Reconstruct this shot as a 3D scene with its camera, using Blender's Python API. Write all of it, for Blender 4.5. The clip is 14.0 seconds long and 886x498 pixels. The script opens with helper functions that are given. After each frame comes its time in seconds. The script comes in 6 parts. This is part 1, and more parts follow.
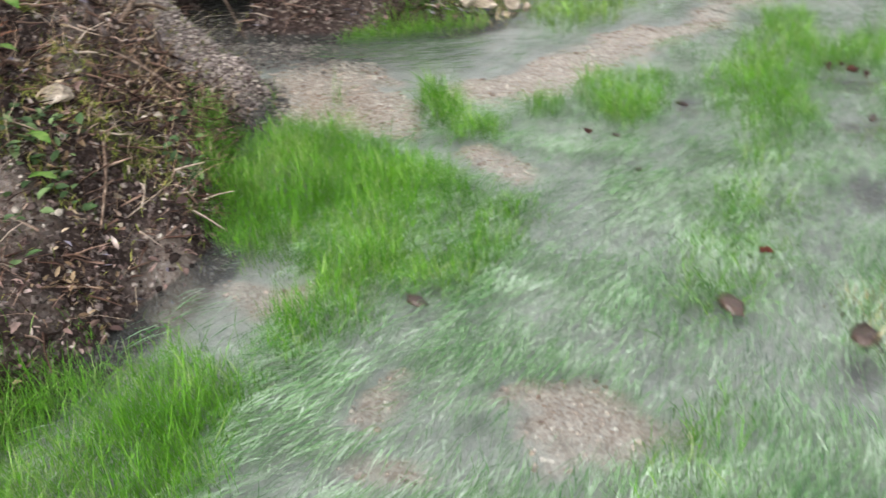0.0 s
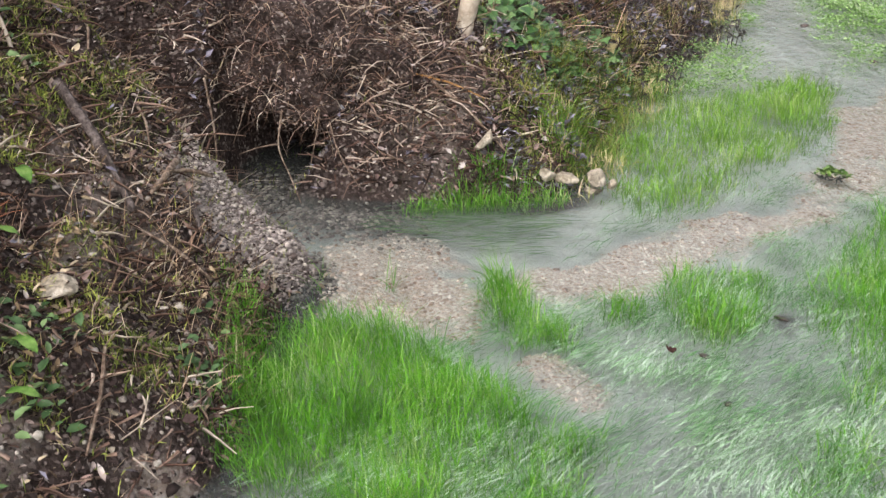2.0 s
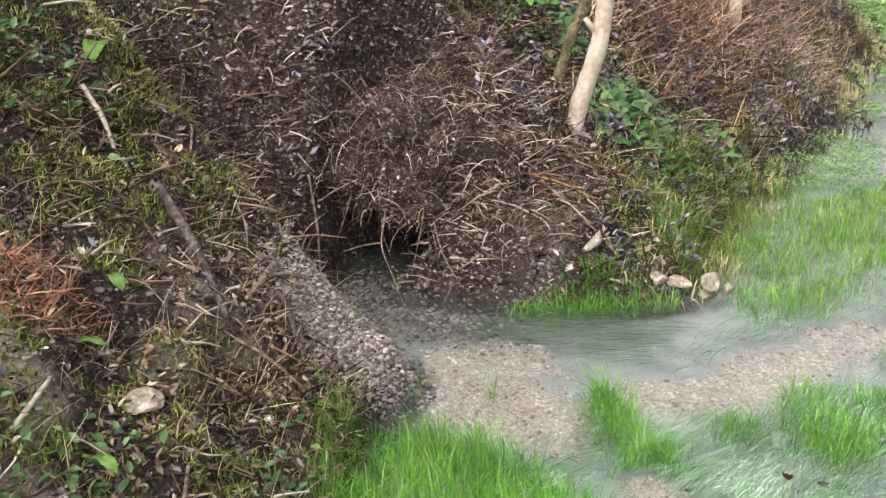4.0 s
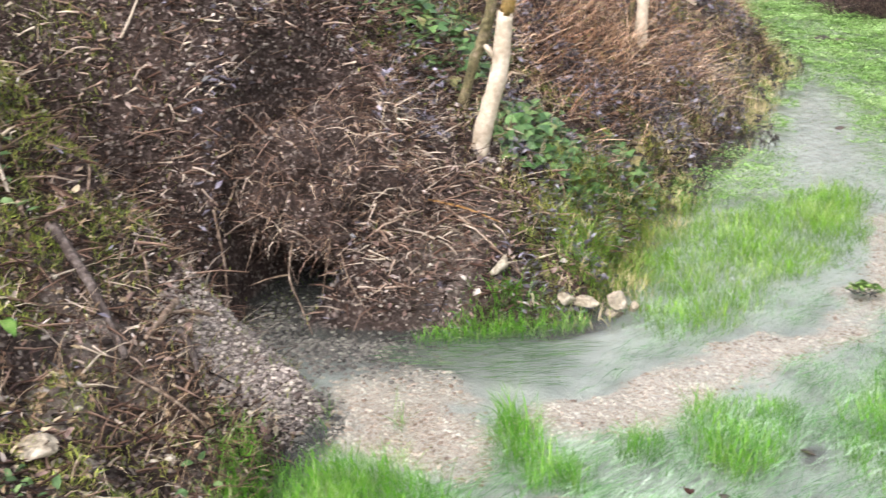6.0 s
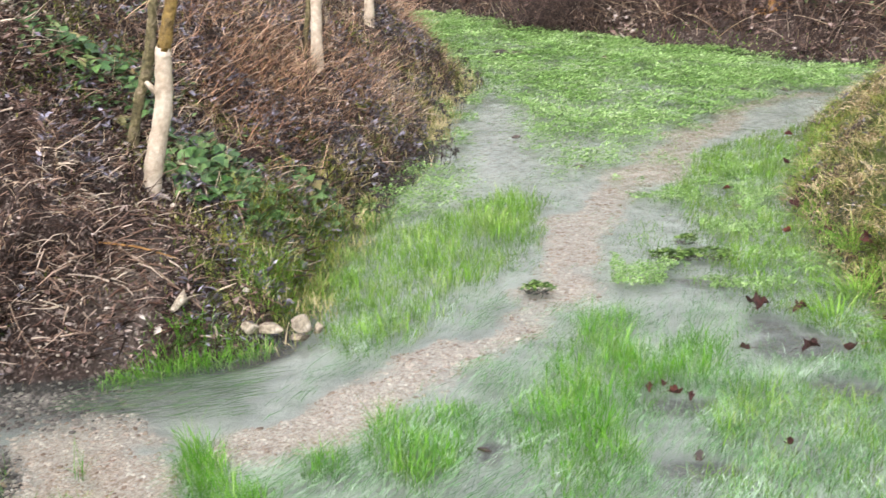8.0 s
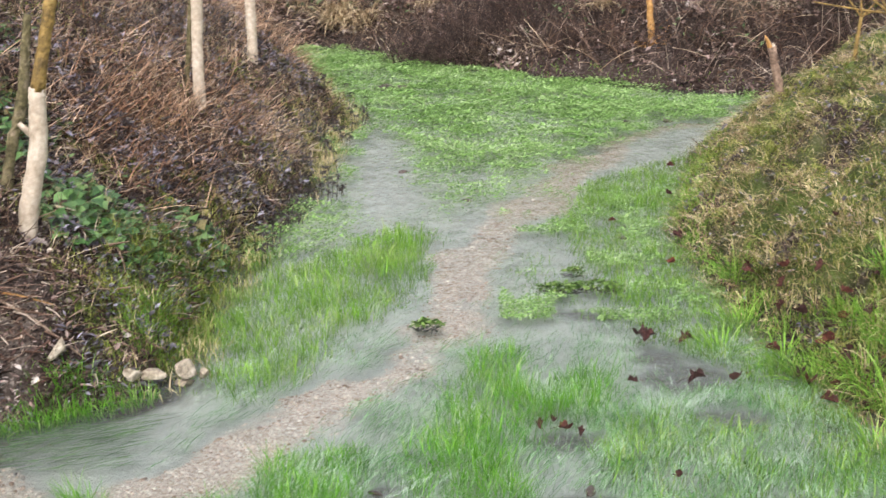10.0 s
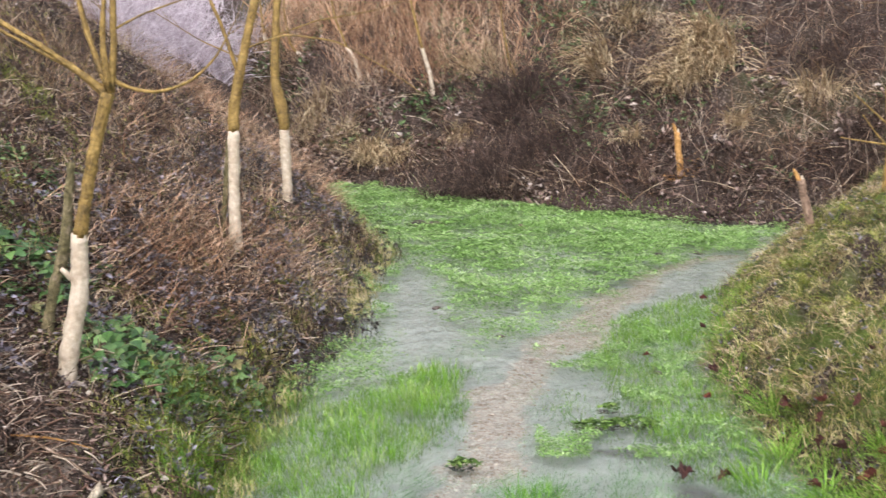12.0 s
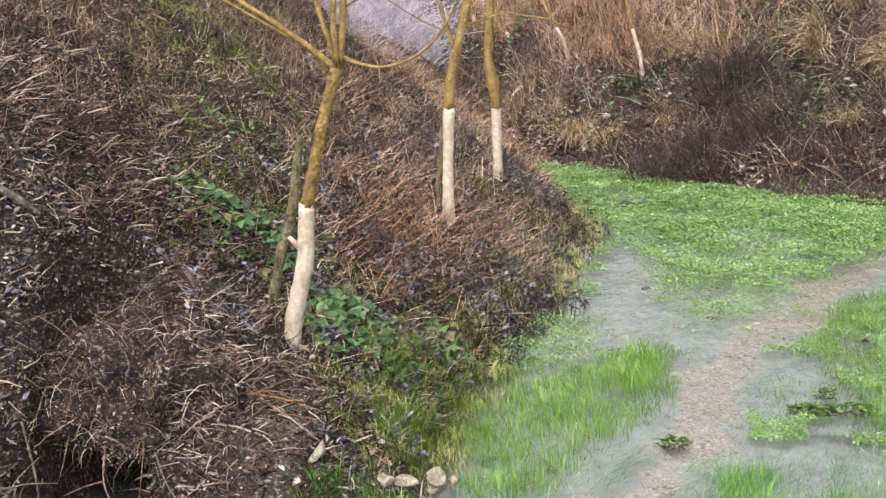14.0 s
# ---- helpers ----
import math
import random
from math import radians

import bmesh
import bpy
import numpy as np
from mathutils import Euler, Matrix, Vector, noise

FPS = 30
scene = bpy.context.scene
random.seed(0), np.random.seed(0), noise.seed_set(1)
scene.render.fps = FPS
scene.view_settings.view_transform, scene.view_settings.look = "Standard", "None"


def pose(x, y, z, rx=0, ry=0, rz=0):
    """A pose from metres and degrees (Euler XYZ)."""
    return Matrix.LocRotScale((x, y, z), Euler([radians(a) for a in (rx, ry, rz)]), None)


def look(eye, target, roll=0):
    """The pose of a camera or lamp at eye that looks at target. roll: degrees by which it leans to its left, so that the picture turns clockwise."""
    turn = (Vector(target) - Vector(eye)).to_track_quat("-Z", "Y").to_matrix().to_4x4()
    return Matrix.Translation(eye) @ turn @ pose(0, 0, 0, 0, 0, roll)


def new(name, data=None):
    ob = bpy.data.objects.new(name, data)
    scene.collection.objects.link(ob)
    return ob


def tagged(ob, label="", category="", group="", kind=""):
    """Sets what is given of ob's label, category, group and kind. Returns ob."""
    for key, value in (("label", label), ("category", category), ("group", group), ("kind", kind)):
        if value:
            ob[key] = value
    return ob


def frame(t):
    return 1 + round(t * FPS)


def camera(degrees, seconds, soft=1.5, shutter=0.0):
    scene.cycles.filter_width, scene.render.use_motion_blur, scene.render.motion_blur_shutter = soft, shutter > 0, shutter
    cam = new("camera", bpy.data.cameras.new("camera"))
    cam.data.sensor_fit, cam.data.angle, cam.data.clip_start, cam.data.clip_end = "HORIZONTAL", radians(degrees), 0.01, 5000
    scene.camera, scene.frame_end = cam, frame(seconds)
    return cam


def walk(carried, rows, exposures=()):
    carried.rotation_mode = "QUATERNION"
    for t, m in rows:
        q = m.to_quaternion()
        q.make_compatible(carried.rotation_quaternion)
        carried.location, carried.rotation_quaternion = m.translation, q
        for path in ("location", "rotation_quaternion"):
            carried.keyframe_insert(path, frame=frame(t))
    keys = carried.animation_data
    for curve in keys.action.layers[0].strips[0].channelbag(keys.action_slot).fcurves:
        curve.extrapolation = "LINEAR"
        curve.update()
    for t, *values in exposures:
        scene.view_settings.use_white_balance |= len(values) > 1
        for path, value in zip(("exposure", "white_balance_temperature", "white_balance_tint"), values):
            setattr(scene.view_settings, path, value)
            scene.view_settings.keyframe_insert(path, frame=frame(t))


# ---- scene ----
cam = camera(38.61, 14.0, soft=1.4, shutter=0.5)
PATH = [
    (0, pose(-0.0907, -0.7236, 1.7528, 61.330, -0.961, 13.246)),
    (0.5, pose(-0.0373, -0.5159, 1.7499, 61.817, -2.711, 18.422)),
    (1, pose(-0.0209, -0.3297, 1.7861, 64.532, -2.506, 18.533)),
    (1.5, pose(-0.1089, -0.2054, 1.8017, 65.949, -3.025, 18.663)),
    (2, pose(-0.1852, -0.1045, 1.8090, 65.908, -3.177, 18.433)),
    (2.5, pose(-0.2230, -0.0389, 1.8192, 67.815, -2.545, 21.505)),
    (3, pose(-0.2295, 0.0407, 1.8292, 68.933, -2.217, 23.180)),
    (3.2, pose(-0.2289, 0.0688, 1.8381, 68.608, -2.378, 23.612)),
    (5.3, pose(-0.1334, 0.0824, 1.8791, 69.772, -1.531, 23.775)),
    (5.5, pose(-0.1267, 0.0904, 1.8849, 69.838, -1.184, 22.986)),
    (6, pose(-0.0853, 0.1021, 1.8923, 70.022, -1.007, 20.420)),
    (6.5, pose(-0.0331, 0.1117, 1.8948, 70.099, -0.739, 17.312)),
    (7, pose(0.0375, 0.1136, 1.9050, 70.342, -0.447, 13.138)),
    (7.5, pose(0.0876, 0.1107, 1.9061, 70.780, 0.076, 9.694)),
    (8, pose(0.1292, 0.0995, 1.9132, 71.277, 0.229, 7.193)),
    (8.2, pose(0.1321, 0.0943, 1.9162, 71.595, 0.038, 6.638)),
    (10.3, pose(0.1461, 0.1507, 1.9321, 73.250, 0.335, 0.991)),
    (10.5, pose(0.1579, 0.1439, 1.9451, 74.339, 0.697, 0.204)),
    (11, pose(0.1571, 0.1192, 1.9610, 77.331, 0.833, -0.431)),
    (11.5, pose(0.1402, 0.1169, 1.9643, 78.142, 0.748, 0.983)),
    (12, pose(0.1300, 0.1184, 1.9709, 78.592, 0.873, 3.346)),
    (12.5, pose(0.1119, 0.1203, 1.9700, 78.912, 0.674, 5.562)),
    (13, pose(0.0797, 0.1197, 1.9618, 78.771, 0.630, 8.466)),
    (13.5, pose(0.0517, 0.1001, 1.9531, 78.324, 0.611, 12.577)),
    (14, pose(0.0681, 0.0470, 1.9489, 78.020, 1.413, 12.399))]
walk(cam, PATH, exposures=[(0, 1.3), (1.5, 1.36), (3.2, 1.34), (5.3, 1.84), (6.5, 1.84), (7.5, 1.68), (8.2, 1.6), (10.3, 1.42), (11, 1.36), (12.5, 1.46), (14, 1.46)])

# ---- light ----
world = bpy.data.worlds.new("overcast_sky")
scene.world = world
world.use_nodes = True
wn = world.node_tree.nodes
sky = wn.new("ShaderNodeTexSky")
sky.sky_type, sky.sun_disc = "NISHITA", False
sky.sun_elevation, sky.sun_rotation = radians(42), radians(200)
sky.air_density, sky.dust_density, sky.ozone_density = 1.0, 4.0, 1.0
soften = wn.new("ShaderNodeHueSaturation")
soften.inputs["Saturation"].default_value = 0.25
world.node_tree.links.new(sky.outputs[0], soften.inputs["Color"])
world.node_tree.links.new(soften.outputs[0], wn["Background"].inputs["Color"])
wn["Background"].inputs["Strength"].default_value = 0.15
sun = new("sun", bpy.data.lights.new("sun", "SUN"))
sun.data.energy, sun.data.angle, sun.data.color = 0.55, radians(35), (1.0, 0.97, 0.94)
sun.matrix_world = look((2.5, -6, 7.5), (0, 5, 0))

# ---- numbers ----
rng = np.random.RandomState(7)


def vnoise(x, y, seed=0):
    """Smooth value noise on a unit lattice, 0 to 1."""
    x, y = np.asarray(x, float), np.asarray(y, float)
    i, j = np.floor(x).astype(np.int64), np.floor(y).astype(np.int64)
    u, v = x - i, y - j
    u, v = u * u * (3 - 2 * u), v * v * (3 - 2 * v)

    def h(a, b):
        n = (a * 374761393 + b * 668265263 + seed * 974711) & 0x7FFFFFFF
        n = ((n ^ (n >> 13)) * 1274126177) & 0x7FFFFFFF
        return ((n ^ (n >> 16)) & 0xFFFF) / 65535.0
    return (h(i, j) * (1 - u) + h(i + 1, j) * u) * (1 - v) + (h(i, j + 1) * (1 - u) + h(i + 1, j + 1) * u) * v


def fbm(x, y, scale, octaves=4, seed=0):
    total, amp, norm = 0, 1, 0
    for k in range(octaves):
        total = total + amp * vnoise(np.asarray(x) / scale * 2 ** k, np.asarray(y) / scale * 2 ** k, seed + k)
        norm, amp = norm + amp, amp * 0.5
    return total / norm


def smooth(a, b, x):
    t = np.clip((x - a) / (b - a), 0, 1)
    return t * t * (3 - 2 * t)


# foot of the left bank, of the grassy mound and of the far hillside
FOOT_Y = [-40, -2, 1.0, 1.6, 2.2, 2.75, 3.2, 3.4, 3.5, 3.65, 3.8, 3.93, 4.0, 4.07, 4.2, 4.35, 4.5, 5.5, 6.4, 7.4, 9.0, 9.6, 11.6, 13.4, 16, 25, 60]
FOOT_X = [-6, -2.6, -1.75, -1.52, -1.42, -1.58, -1.68, -1.66, -1.76, -2.02, -2.28, -2.32, -2.0, -1.76, -1.5, -1.22, -1.1, -1.1, -1.1, -0.92, -1.03, -0.9, -1.55, -1.95, -2.5, -6.2, -22]
MOUND_Y = [-40, -2, 1.0, 3.5, 4.6, 5.3, 6.0, 6.8, 8.6, 10.4, 11.2, 14, 40]
MOUND_X = [4.0, 2.9, 2.2, 1.8, 1.48, 1.3, 1.2, 1.15, 1.54, 2.34, 3.0, 6.0, 30]
HILL_X = [-40, -12, -6, -3, -1.95, -1.08, -0.36, 0.56, 1.3, 2.42, 4, 8, 40]
HILL_Y = [80, 34, 22.5, 15.6, 13.6, 13.1, 12.47, 11.65, 11.2, 10.8, 10.4, 9.6, 6]


def bank_depth(x, y):
    return np.interp(y, FOOT_Y, FOOT_X) - x


def mound_depth(x, y):
    return x - np.interp(y, MOUND_Y, MOUND_X)


def hill_depth(x, y):
    return y - np.interp(x, HILL_X, HILL_Y)


CHANNEL_Y = [3.5, 3.75, 3.95, 4.3, 4.7, 5.1, 5.75, 6.3, 7.2, 8.3, 9.3, 9.9]
CHANNEL_X = [-1.05, -0.95, -0.75, -0.5, -0.3, -0.05, 0.05, 0.05, 0.36, 0.72, 1.2, 1.9]


def mud(x, y):
    """Patches of dark silt that lie bare between the drowned grass."""
    m = 0
    for px, py, rx, ry in ((0.43, 4.2, 0.16, 0.1), (0.92, 4.8, 0.2, 0.16), (0.84, 5.0, 0.12, 0.1), (0.48, 3.75, 0.14, 0.08), (0.36, 2.12, 0.06, 0.1), (1.05, 4.4, 0.15, 0.12), (-0.18, 3.78, 0.06, 0.1), (0.62, 5.5, 0.2, 0.06), (0.45, 3.2, 0.08, 0.16)):
        m = np.maximum(m, np.exp(-((x - px) / rx) ** 2 - ((y - py) / ry) ** 2))
    return smooth(0.25, 0.6, m * (0.55 + 0.9 * fbm(x, y, 0.12, 3, 47)))


def gravel_cover(x, y):
    """How bare the gravel of the bed lies."""
    c = np.interp(y, CHANNEL_Y, CHANNEL_X)
    wide = np.interp(y, [3.5, 4.5, 6.0, 8.5, 9.8], [0.25, 0.14, 0.17, 0.17, 0.1])
    main = smooth(wide * 1.7, wide * 0.4, np.abs(x - c + 0.3 * (fbm(x, y, 0.3, 3, 43) - 0.5))) * smooth(3.45, 3.7, y) * smooth(10, 9.6, y)
    x, y = x + 0.3 * (fbm(x, y, 0.22, 3, 45) - 0.5), y + 0.4 * (fbm(x, y, 0.22, 3, 46) - 0.5)
    for px, py, rx, ry in ((-1.4, 3.42, 0.34, 0.26), (-1.58, 3.58, 0.2, 0.16), (-0.77, 3.08, 0.2, 0.17), (-0.3, 1.72, 0.17, 0.26), (-0.45, 1.85, 0.1, 0.1), (-0.84, 1.75, 0.08, 0.2), (-0.75, 1.4, 0.14, 0.12), (-1.25, 2.05, 0.16, 0.12), (-1.55, 3.72, 0.24, 0.12)):
        main = np.maximum(main, smooth(1.25, 0.6, np.hypot((x - px) / rx, (y - py) / ry)))
    ragged = fbm(x, y, 0.16, 3, 41)
    return np.clip(main * 1.8 - 1.5 * ragged, 0, 1) * np.interp(y, [4.6, 6.5], [1, 0.85])


def bed_height(x, y):
    z = -0.05 + 0.05 * (fbm(x, y, 0.5, 4, 3) - 0.5) + 0.012 * (fbm(x, y, 0.06, 2, 31) - 0.5)
    z = z + 0.016 * gravel_cover(x, y)
    near = smooth(1.0, -0.4, y) * 0.5 + smooth(-0.5, -30, y) * 6
    return z + near


def ground_height(x, y):
    """Height of the ground, in metres over the water."""
    x, y = np.asarray(x, float), np.asarray(y, float)
    rough = 0.2 * (fbm(x, y, 0.5, 4, 11) - 0.5) + 0.16 * (fbm(x, y, 0.11, 3, 17) - 0.5)
    d = bank_depth(x, y)
    step = smooth(0, 0.22, d)
    left = -0.06 + 0.10 * smooth(-0.05, 0.12, d) + 0.78 * np.clip(d, 0, 2.6) + 0.45 * np.clip(d - 2.6, 0, 8) + rough * step * (1 - 0.75 * np.exp(-(((x + 1.95) / 0.3) ** 2 + ((y - 3.35) / 0.32) ** 2)))
    # the washed cone of gravel beside the spring is lower and smoother
    cone = np.exp(-(((x + 1.95) / 0.28) ** 2 + ((y - 3.3) / 0.3) ** 2))
    left = left - 0.05 * cone * step
    m = mound_depth(x, y)
    right = -0.05 + 0.06 * smooth(-0.1, 0.1, m) + 1.3 * (1 - np.exp(-0.58 * np.clip(m, 0, 30))) + 0.25 * np.clip(m - 3, 0, 10) + 1.5 * rough * smooth(0, 0.4, m)
    h = hill_depth(x, y)
    far = -0.05 + 0.12 * smooth(-0.1, 0.3, h) + 0.5 * np.clip(h, 0, 9) + 0.25 * np.clip(h - 9, 0, 30) + (1.9 * rough + 0.5 * (fbm(x, y, 1.6, 3, 23) - 0.5) + 0.55 * (fbm(x, y, 0.6, 3, 29) - 0.5)) * smooth(0, 0.8, h)
    # the mouth of the spring, washed out under the bank
    mouth = smooth(1.3, 0.75, np.hypot((x + 2.2) / 0.22, (y - 4.28) / 0.4))
    left = left * (1 - mouth) - 0.04 * mouth
    return np.maximum(np.maximum(left, right), np.maximum(far, bed_height(x, y)))


def slope_normal(x, y):
    e = 0.03
    gx = (ground_height(x + e, y) - ground_height(x - e, y)) / (2 * e)
    gy = (ground_height(x, y + e) - ground_height(x, y - e)) / (2 * e)
    n = np.stack([-gx, -gy, np.ones_like(gx)], -1)
    return n / np.linalg.norm(n, axis=-1, keepdims=True)


def inside(x, y, poly):
    p = np.array(poly)
    hit = np.zeros(len(x), bool)
    for (x0, y0), (x1, y1) in zip(p, np.roll(p, -1, 0)):
        cross = ((y0 > y) != (y1 > y)) & (x < (x1 - x0) * (y - y0) / (y1 - y0 + 1e-12) + x0)
        hit ^= cross
    return hit


def scatter(n, box, keep):
    """n places in the box (x0, y0, x1, y1), picked with the chance keep(x, y)."""
    xs, ys, got = [], [], 0
    for _ in range(60):
        x, y = rng.uniform(box[0], box[2], n * 2), rng.uniform(box[1], box[3], n * 2)
        ok = rng.rand(n * 2) < keep(x, y)
        xs.append(x[ok]), ys.append(y[ok])
        got += ok.sum()
        if got >= n:
            break
    return np.concatenate(xs)[:n], np.concatenate(ys)[:n]


def steep(x, y):
    """Surface per plan area, so that steep faces are covered as well as level ones."""
    return np.clip(1 / slope_normal(x, y)[..., 2], 1, 3.2) / 3.2


def off_cone(x, y):
    """Nothing much grows on the washed gravel cone or lies in the spring's mouth."""
    clear = smooth(0.9, 1.25, np.hypot((x + 2.2) / 0.22, (y - 4.2) / 0.36))
    return clear - clear * 0.95 * smooth(0.3, 0.65, np.exp(-(((x + 1.9) / 0.27) ** 2 + ((y - 3.36) / 0.27) ** 2)))


# ---- meshes from arrays ----
def mesh_of(name, verts, faces, material, smooth_shade=False):
    verts, faces = np.asarray(verts, np.float32).reshape(-1, 3), np.asarray(faces, np.int32)
    me = bpy.data.meshes.new(name)
    k = faces.shape[1]
    me.vertices.add(len(verts))
    me.vertices.foreach_set("co", verts.ravel())
    me.loops.add(faces.size)
    me.loops.foreach_set("vertex_index", faces.ravel())
    me.polygons.add(len(faces))
    me.polygons.foreach_set("loop_start", np.arange(0, faces.size, k, dtype=np.int32))
    me.polygons.foreach_set("loop_total", np.full(len(faces), k, dtype=np.int32))
    if smooth_shade:
        me.polygons.foreach_set("use_smooth", np.ones(len(faces), bool))
    me.update(calc_edges=True)
    me.materials.append(material)
    return me


def stuff(name, arrays, material, label, category, shade=True):
    ob = new(name, mesh_of(name, *arrays, material, shade))
    return tagged(ob, label, category, kind="stuff")


def span(v, n):
    return np.broadcast_to(np.asarray(v, float), (n,))


def blades(base, heading, length, width, lean, bend, segs=3, flare=0.35):
    """Ribbons that leave base at the angle lean from upright and bend on by the angle bend; flare: the width at the foot."""
    n = len(base)
    heading, length, width, lean, bend = (span(v, n) for v in (heading, length, width, lean, bend))
    out = np.stack([np.cos(heading), np.sin(heading)], -1)
    side = np.stack([-np.sin(heading), np.cos(heading), np.zeros(n)], -1)
    twist = rng.uniform(-0.6, 0.6, n)
    pts, pos = [], np.array(base, float)
    for s in range(segs + 1):
        w = width * (flare + (1 - flare) * min(1, 2.5 * s / segs)) * (1 - (s / segs) ** 2 * 0.9)
        a = lean + bend * s / segs
        off = side * (w / 2 * np.cos(twist))[:, None]
        off[:, 2] += w / 2 * np.sin(twist)
        pts += [pos - off, pos + off]
        step = length / segs
        pos = pos + np.concatenate([out * (np.sin(a) * step)[:, None], (np.cos(a) * step)[:, None]], 1)
    verts = np.stack(pts, 1)
    f = np.array([[2 * s, 2 * s + 1, 2 * s + 3, 2 * s + 2] for s in range(segs)])
    faces = (np.arange(n)[:, None, None] * (2 * segs + 2) + f).reshape(-1, 4)
    return verts.reshape(-1, 3), faces


def leaves(base, heading, length, width, tilt, roll, fold=0.25, detail=6):
    """Pointed leaves folded along the midrib. tilt: the tip's rise over level; roll: turn about the midrib."""
    n = len(base)
    heading, length, width, tilt, roll = (span(v, n) for v in (heading, length, width, tilt, roll))
    ax = np.stack([np.cos(heading) * np.cos(tilt), np.sin(heading) * np.cos(tilt), np.sin(tilt)], -1)
    sd = np.stack([-np.sin(heading), np.cos(heading), np.zeros(n)], -1)
    up = np.cross(ax, sd)
    sd, up = sd * np.cos(roll)[:, None] + up * np.sin(roll)[:, None], up * np.cos(roll)[:, None] - sd * np.sin(roll)[:, None]
    curl = rng.uniform(-0.2, 0.25, n)
    L, W = length[:, None], width[:, None]

    def at(u, v, h):
        return base + ax * (u * L) + sd * (v * W) + up * ((h * W) + (curl[:, None] * u * u * L))
    if detail == 2:
        verts = np.stack([at(0, 0, 0), at(0.5, 0.45, fold), at(1, 0, 0), at(0.5, -0.45, fold)], 1)
        f = np.array([[0, 2, 1], [0, 3, 2]])
    elif detail == 4:
        verts = np.stack([at(0, 0, 0), at(0.42, 0.45, fold), at(1, 0, 0), at(0.42, -0.45, fold), at(0.5, 0, 0)], 1)
        f = np.array([[0, 4, 1], [4, 2, 1], [0, 3, 4], [3, 2, 4]])
    else:
        verts = np.stack([at(0, 0, 0), at(0.3, 0.42, fold), at(0.68, 0.36, fold), at(1, 0, 0), at(0.68, -0.36, fold), at(0.3, -0.42, fold), at(0.5, 0, 0)], 1)
        f = np.array([[0, 6, 1], [6, 2, 1], [6, 3, 2], [0, 5, 6], [5, 4, 6], [4, 3, 6]])
    return verts.reshape(-1, 3), (np.arange(n)[:, None, None] * verts.shape[1] + f).reshape(-1, 3)


def rods(base, heading, rise, length, radius, sag=0.0, segs=3, sides=3):
    """Thin tapered twigs. rise: angle over level at the foot; sag: how far they bend down on the way."""
    n = len(base)
    heading, rise, length, radius, sag = (span(v, n) for v in (heading, rise, length, radius, sag))
    pos, rings = np.array(base, float), []
    head, wob = heading.copy(), rng.uniform(-0.5, 0.5, (segs + 1, n))
    for s in range(segs + 1):
        e = rise - sag * s / segs
        head = head + wob[s] * 0.5
        d = np.stack([np.cos(head) * np.cos(e), np.sin(head) * np.cos(e), np.sin(e)], -1)
        a = np.stack([-np.sin(head), np.cos(head), np.zeros(n)], -1)
        b = np.cross(d, a)
        r = radius * (1 - 0.75 * s / segs)
        for k in range(sides):
            t = 2 * math.pi * k / sides
            rings.append(pos + (a * math.cos(t) + b * math.sin(t)) * r[:, None])
        pos = pos + d * (length / segs)[:, None]
    verts = np.stack(rings, 1)
    f = np.array([[s * sides + k, s * sides + (k + 1) % sides, (s + 1) * sides + (k + 1) % sides, (s + 1) * sides + k] for s in range(segs) for k in range(sides)])
    return verts.reshape(-1, 3), (np.arange(n)[:, None, None] * (sides * (segs + 1)) + f).reshape(-1, 4)


def ico(level):
    bm = bmesh.new()
    bmesh.ops.create_icosphere(bm, subdivisions=level, radius=1)
    v = np.array([p.co for p in bm.verts])
    f = np.array([[q.index for q in t.verts] for t in bm.faces])
    bm.free()
    return v, f


ICO1, ICO2, ICO3 = ico(1), ico(2), ico(3)


def pebbles(base, size, flat=0.6, shape=ICO1):
    n = len(base)
    v, f = shape
    size = span(size, n)[:, None, None]
    j = 1 + rng.uniform(-0.25, 0.25, (n, len(v), 1))
    s = np.stack([rng.uniform(0.7, 1.2, n), rng.uniform(0.7, 1.2, n), flat * rng.uniform(0.7, 1.2, n)], -1)[:, None, :]
    a = rng.uniform(0, 6.28, n)
    c, t = np.cos(a)[:, None], np.sin(a)[:, None]
    p = v[None] * j * s * size
    p = np.stack([p[..., 0] * c - p[..., 1] * t, p[..., 0] * t + p[..., 1] * c, p[..., 2]], -1) + np.asarray(base)[:, None, :]
    return p.reshape(-1, 3), (np.arange(n)[:, None, None] * len(v) + f).reshape(-1, 3)


def on_ground(x, y, lift=0.0):
    return np.stack([x, y, ground_height(x, y) + lift], -1)


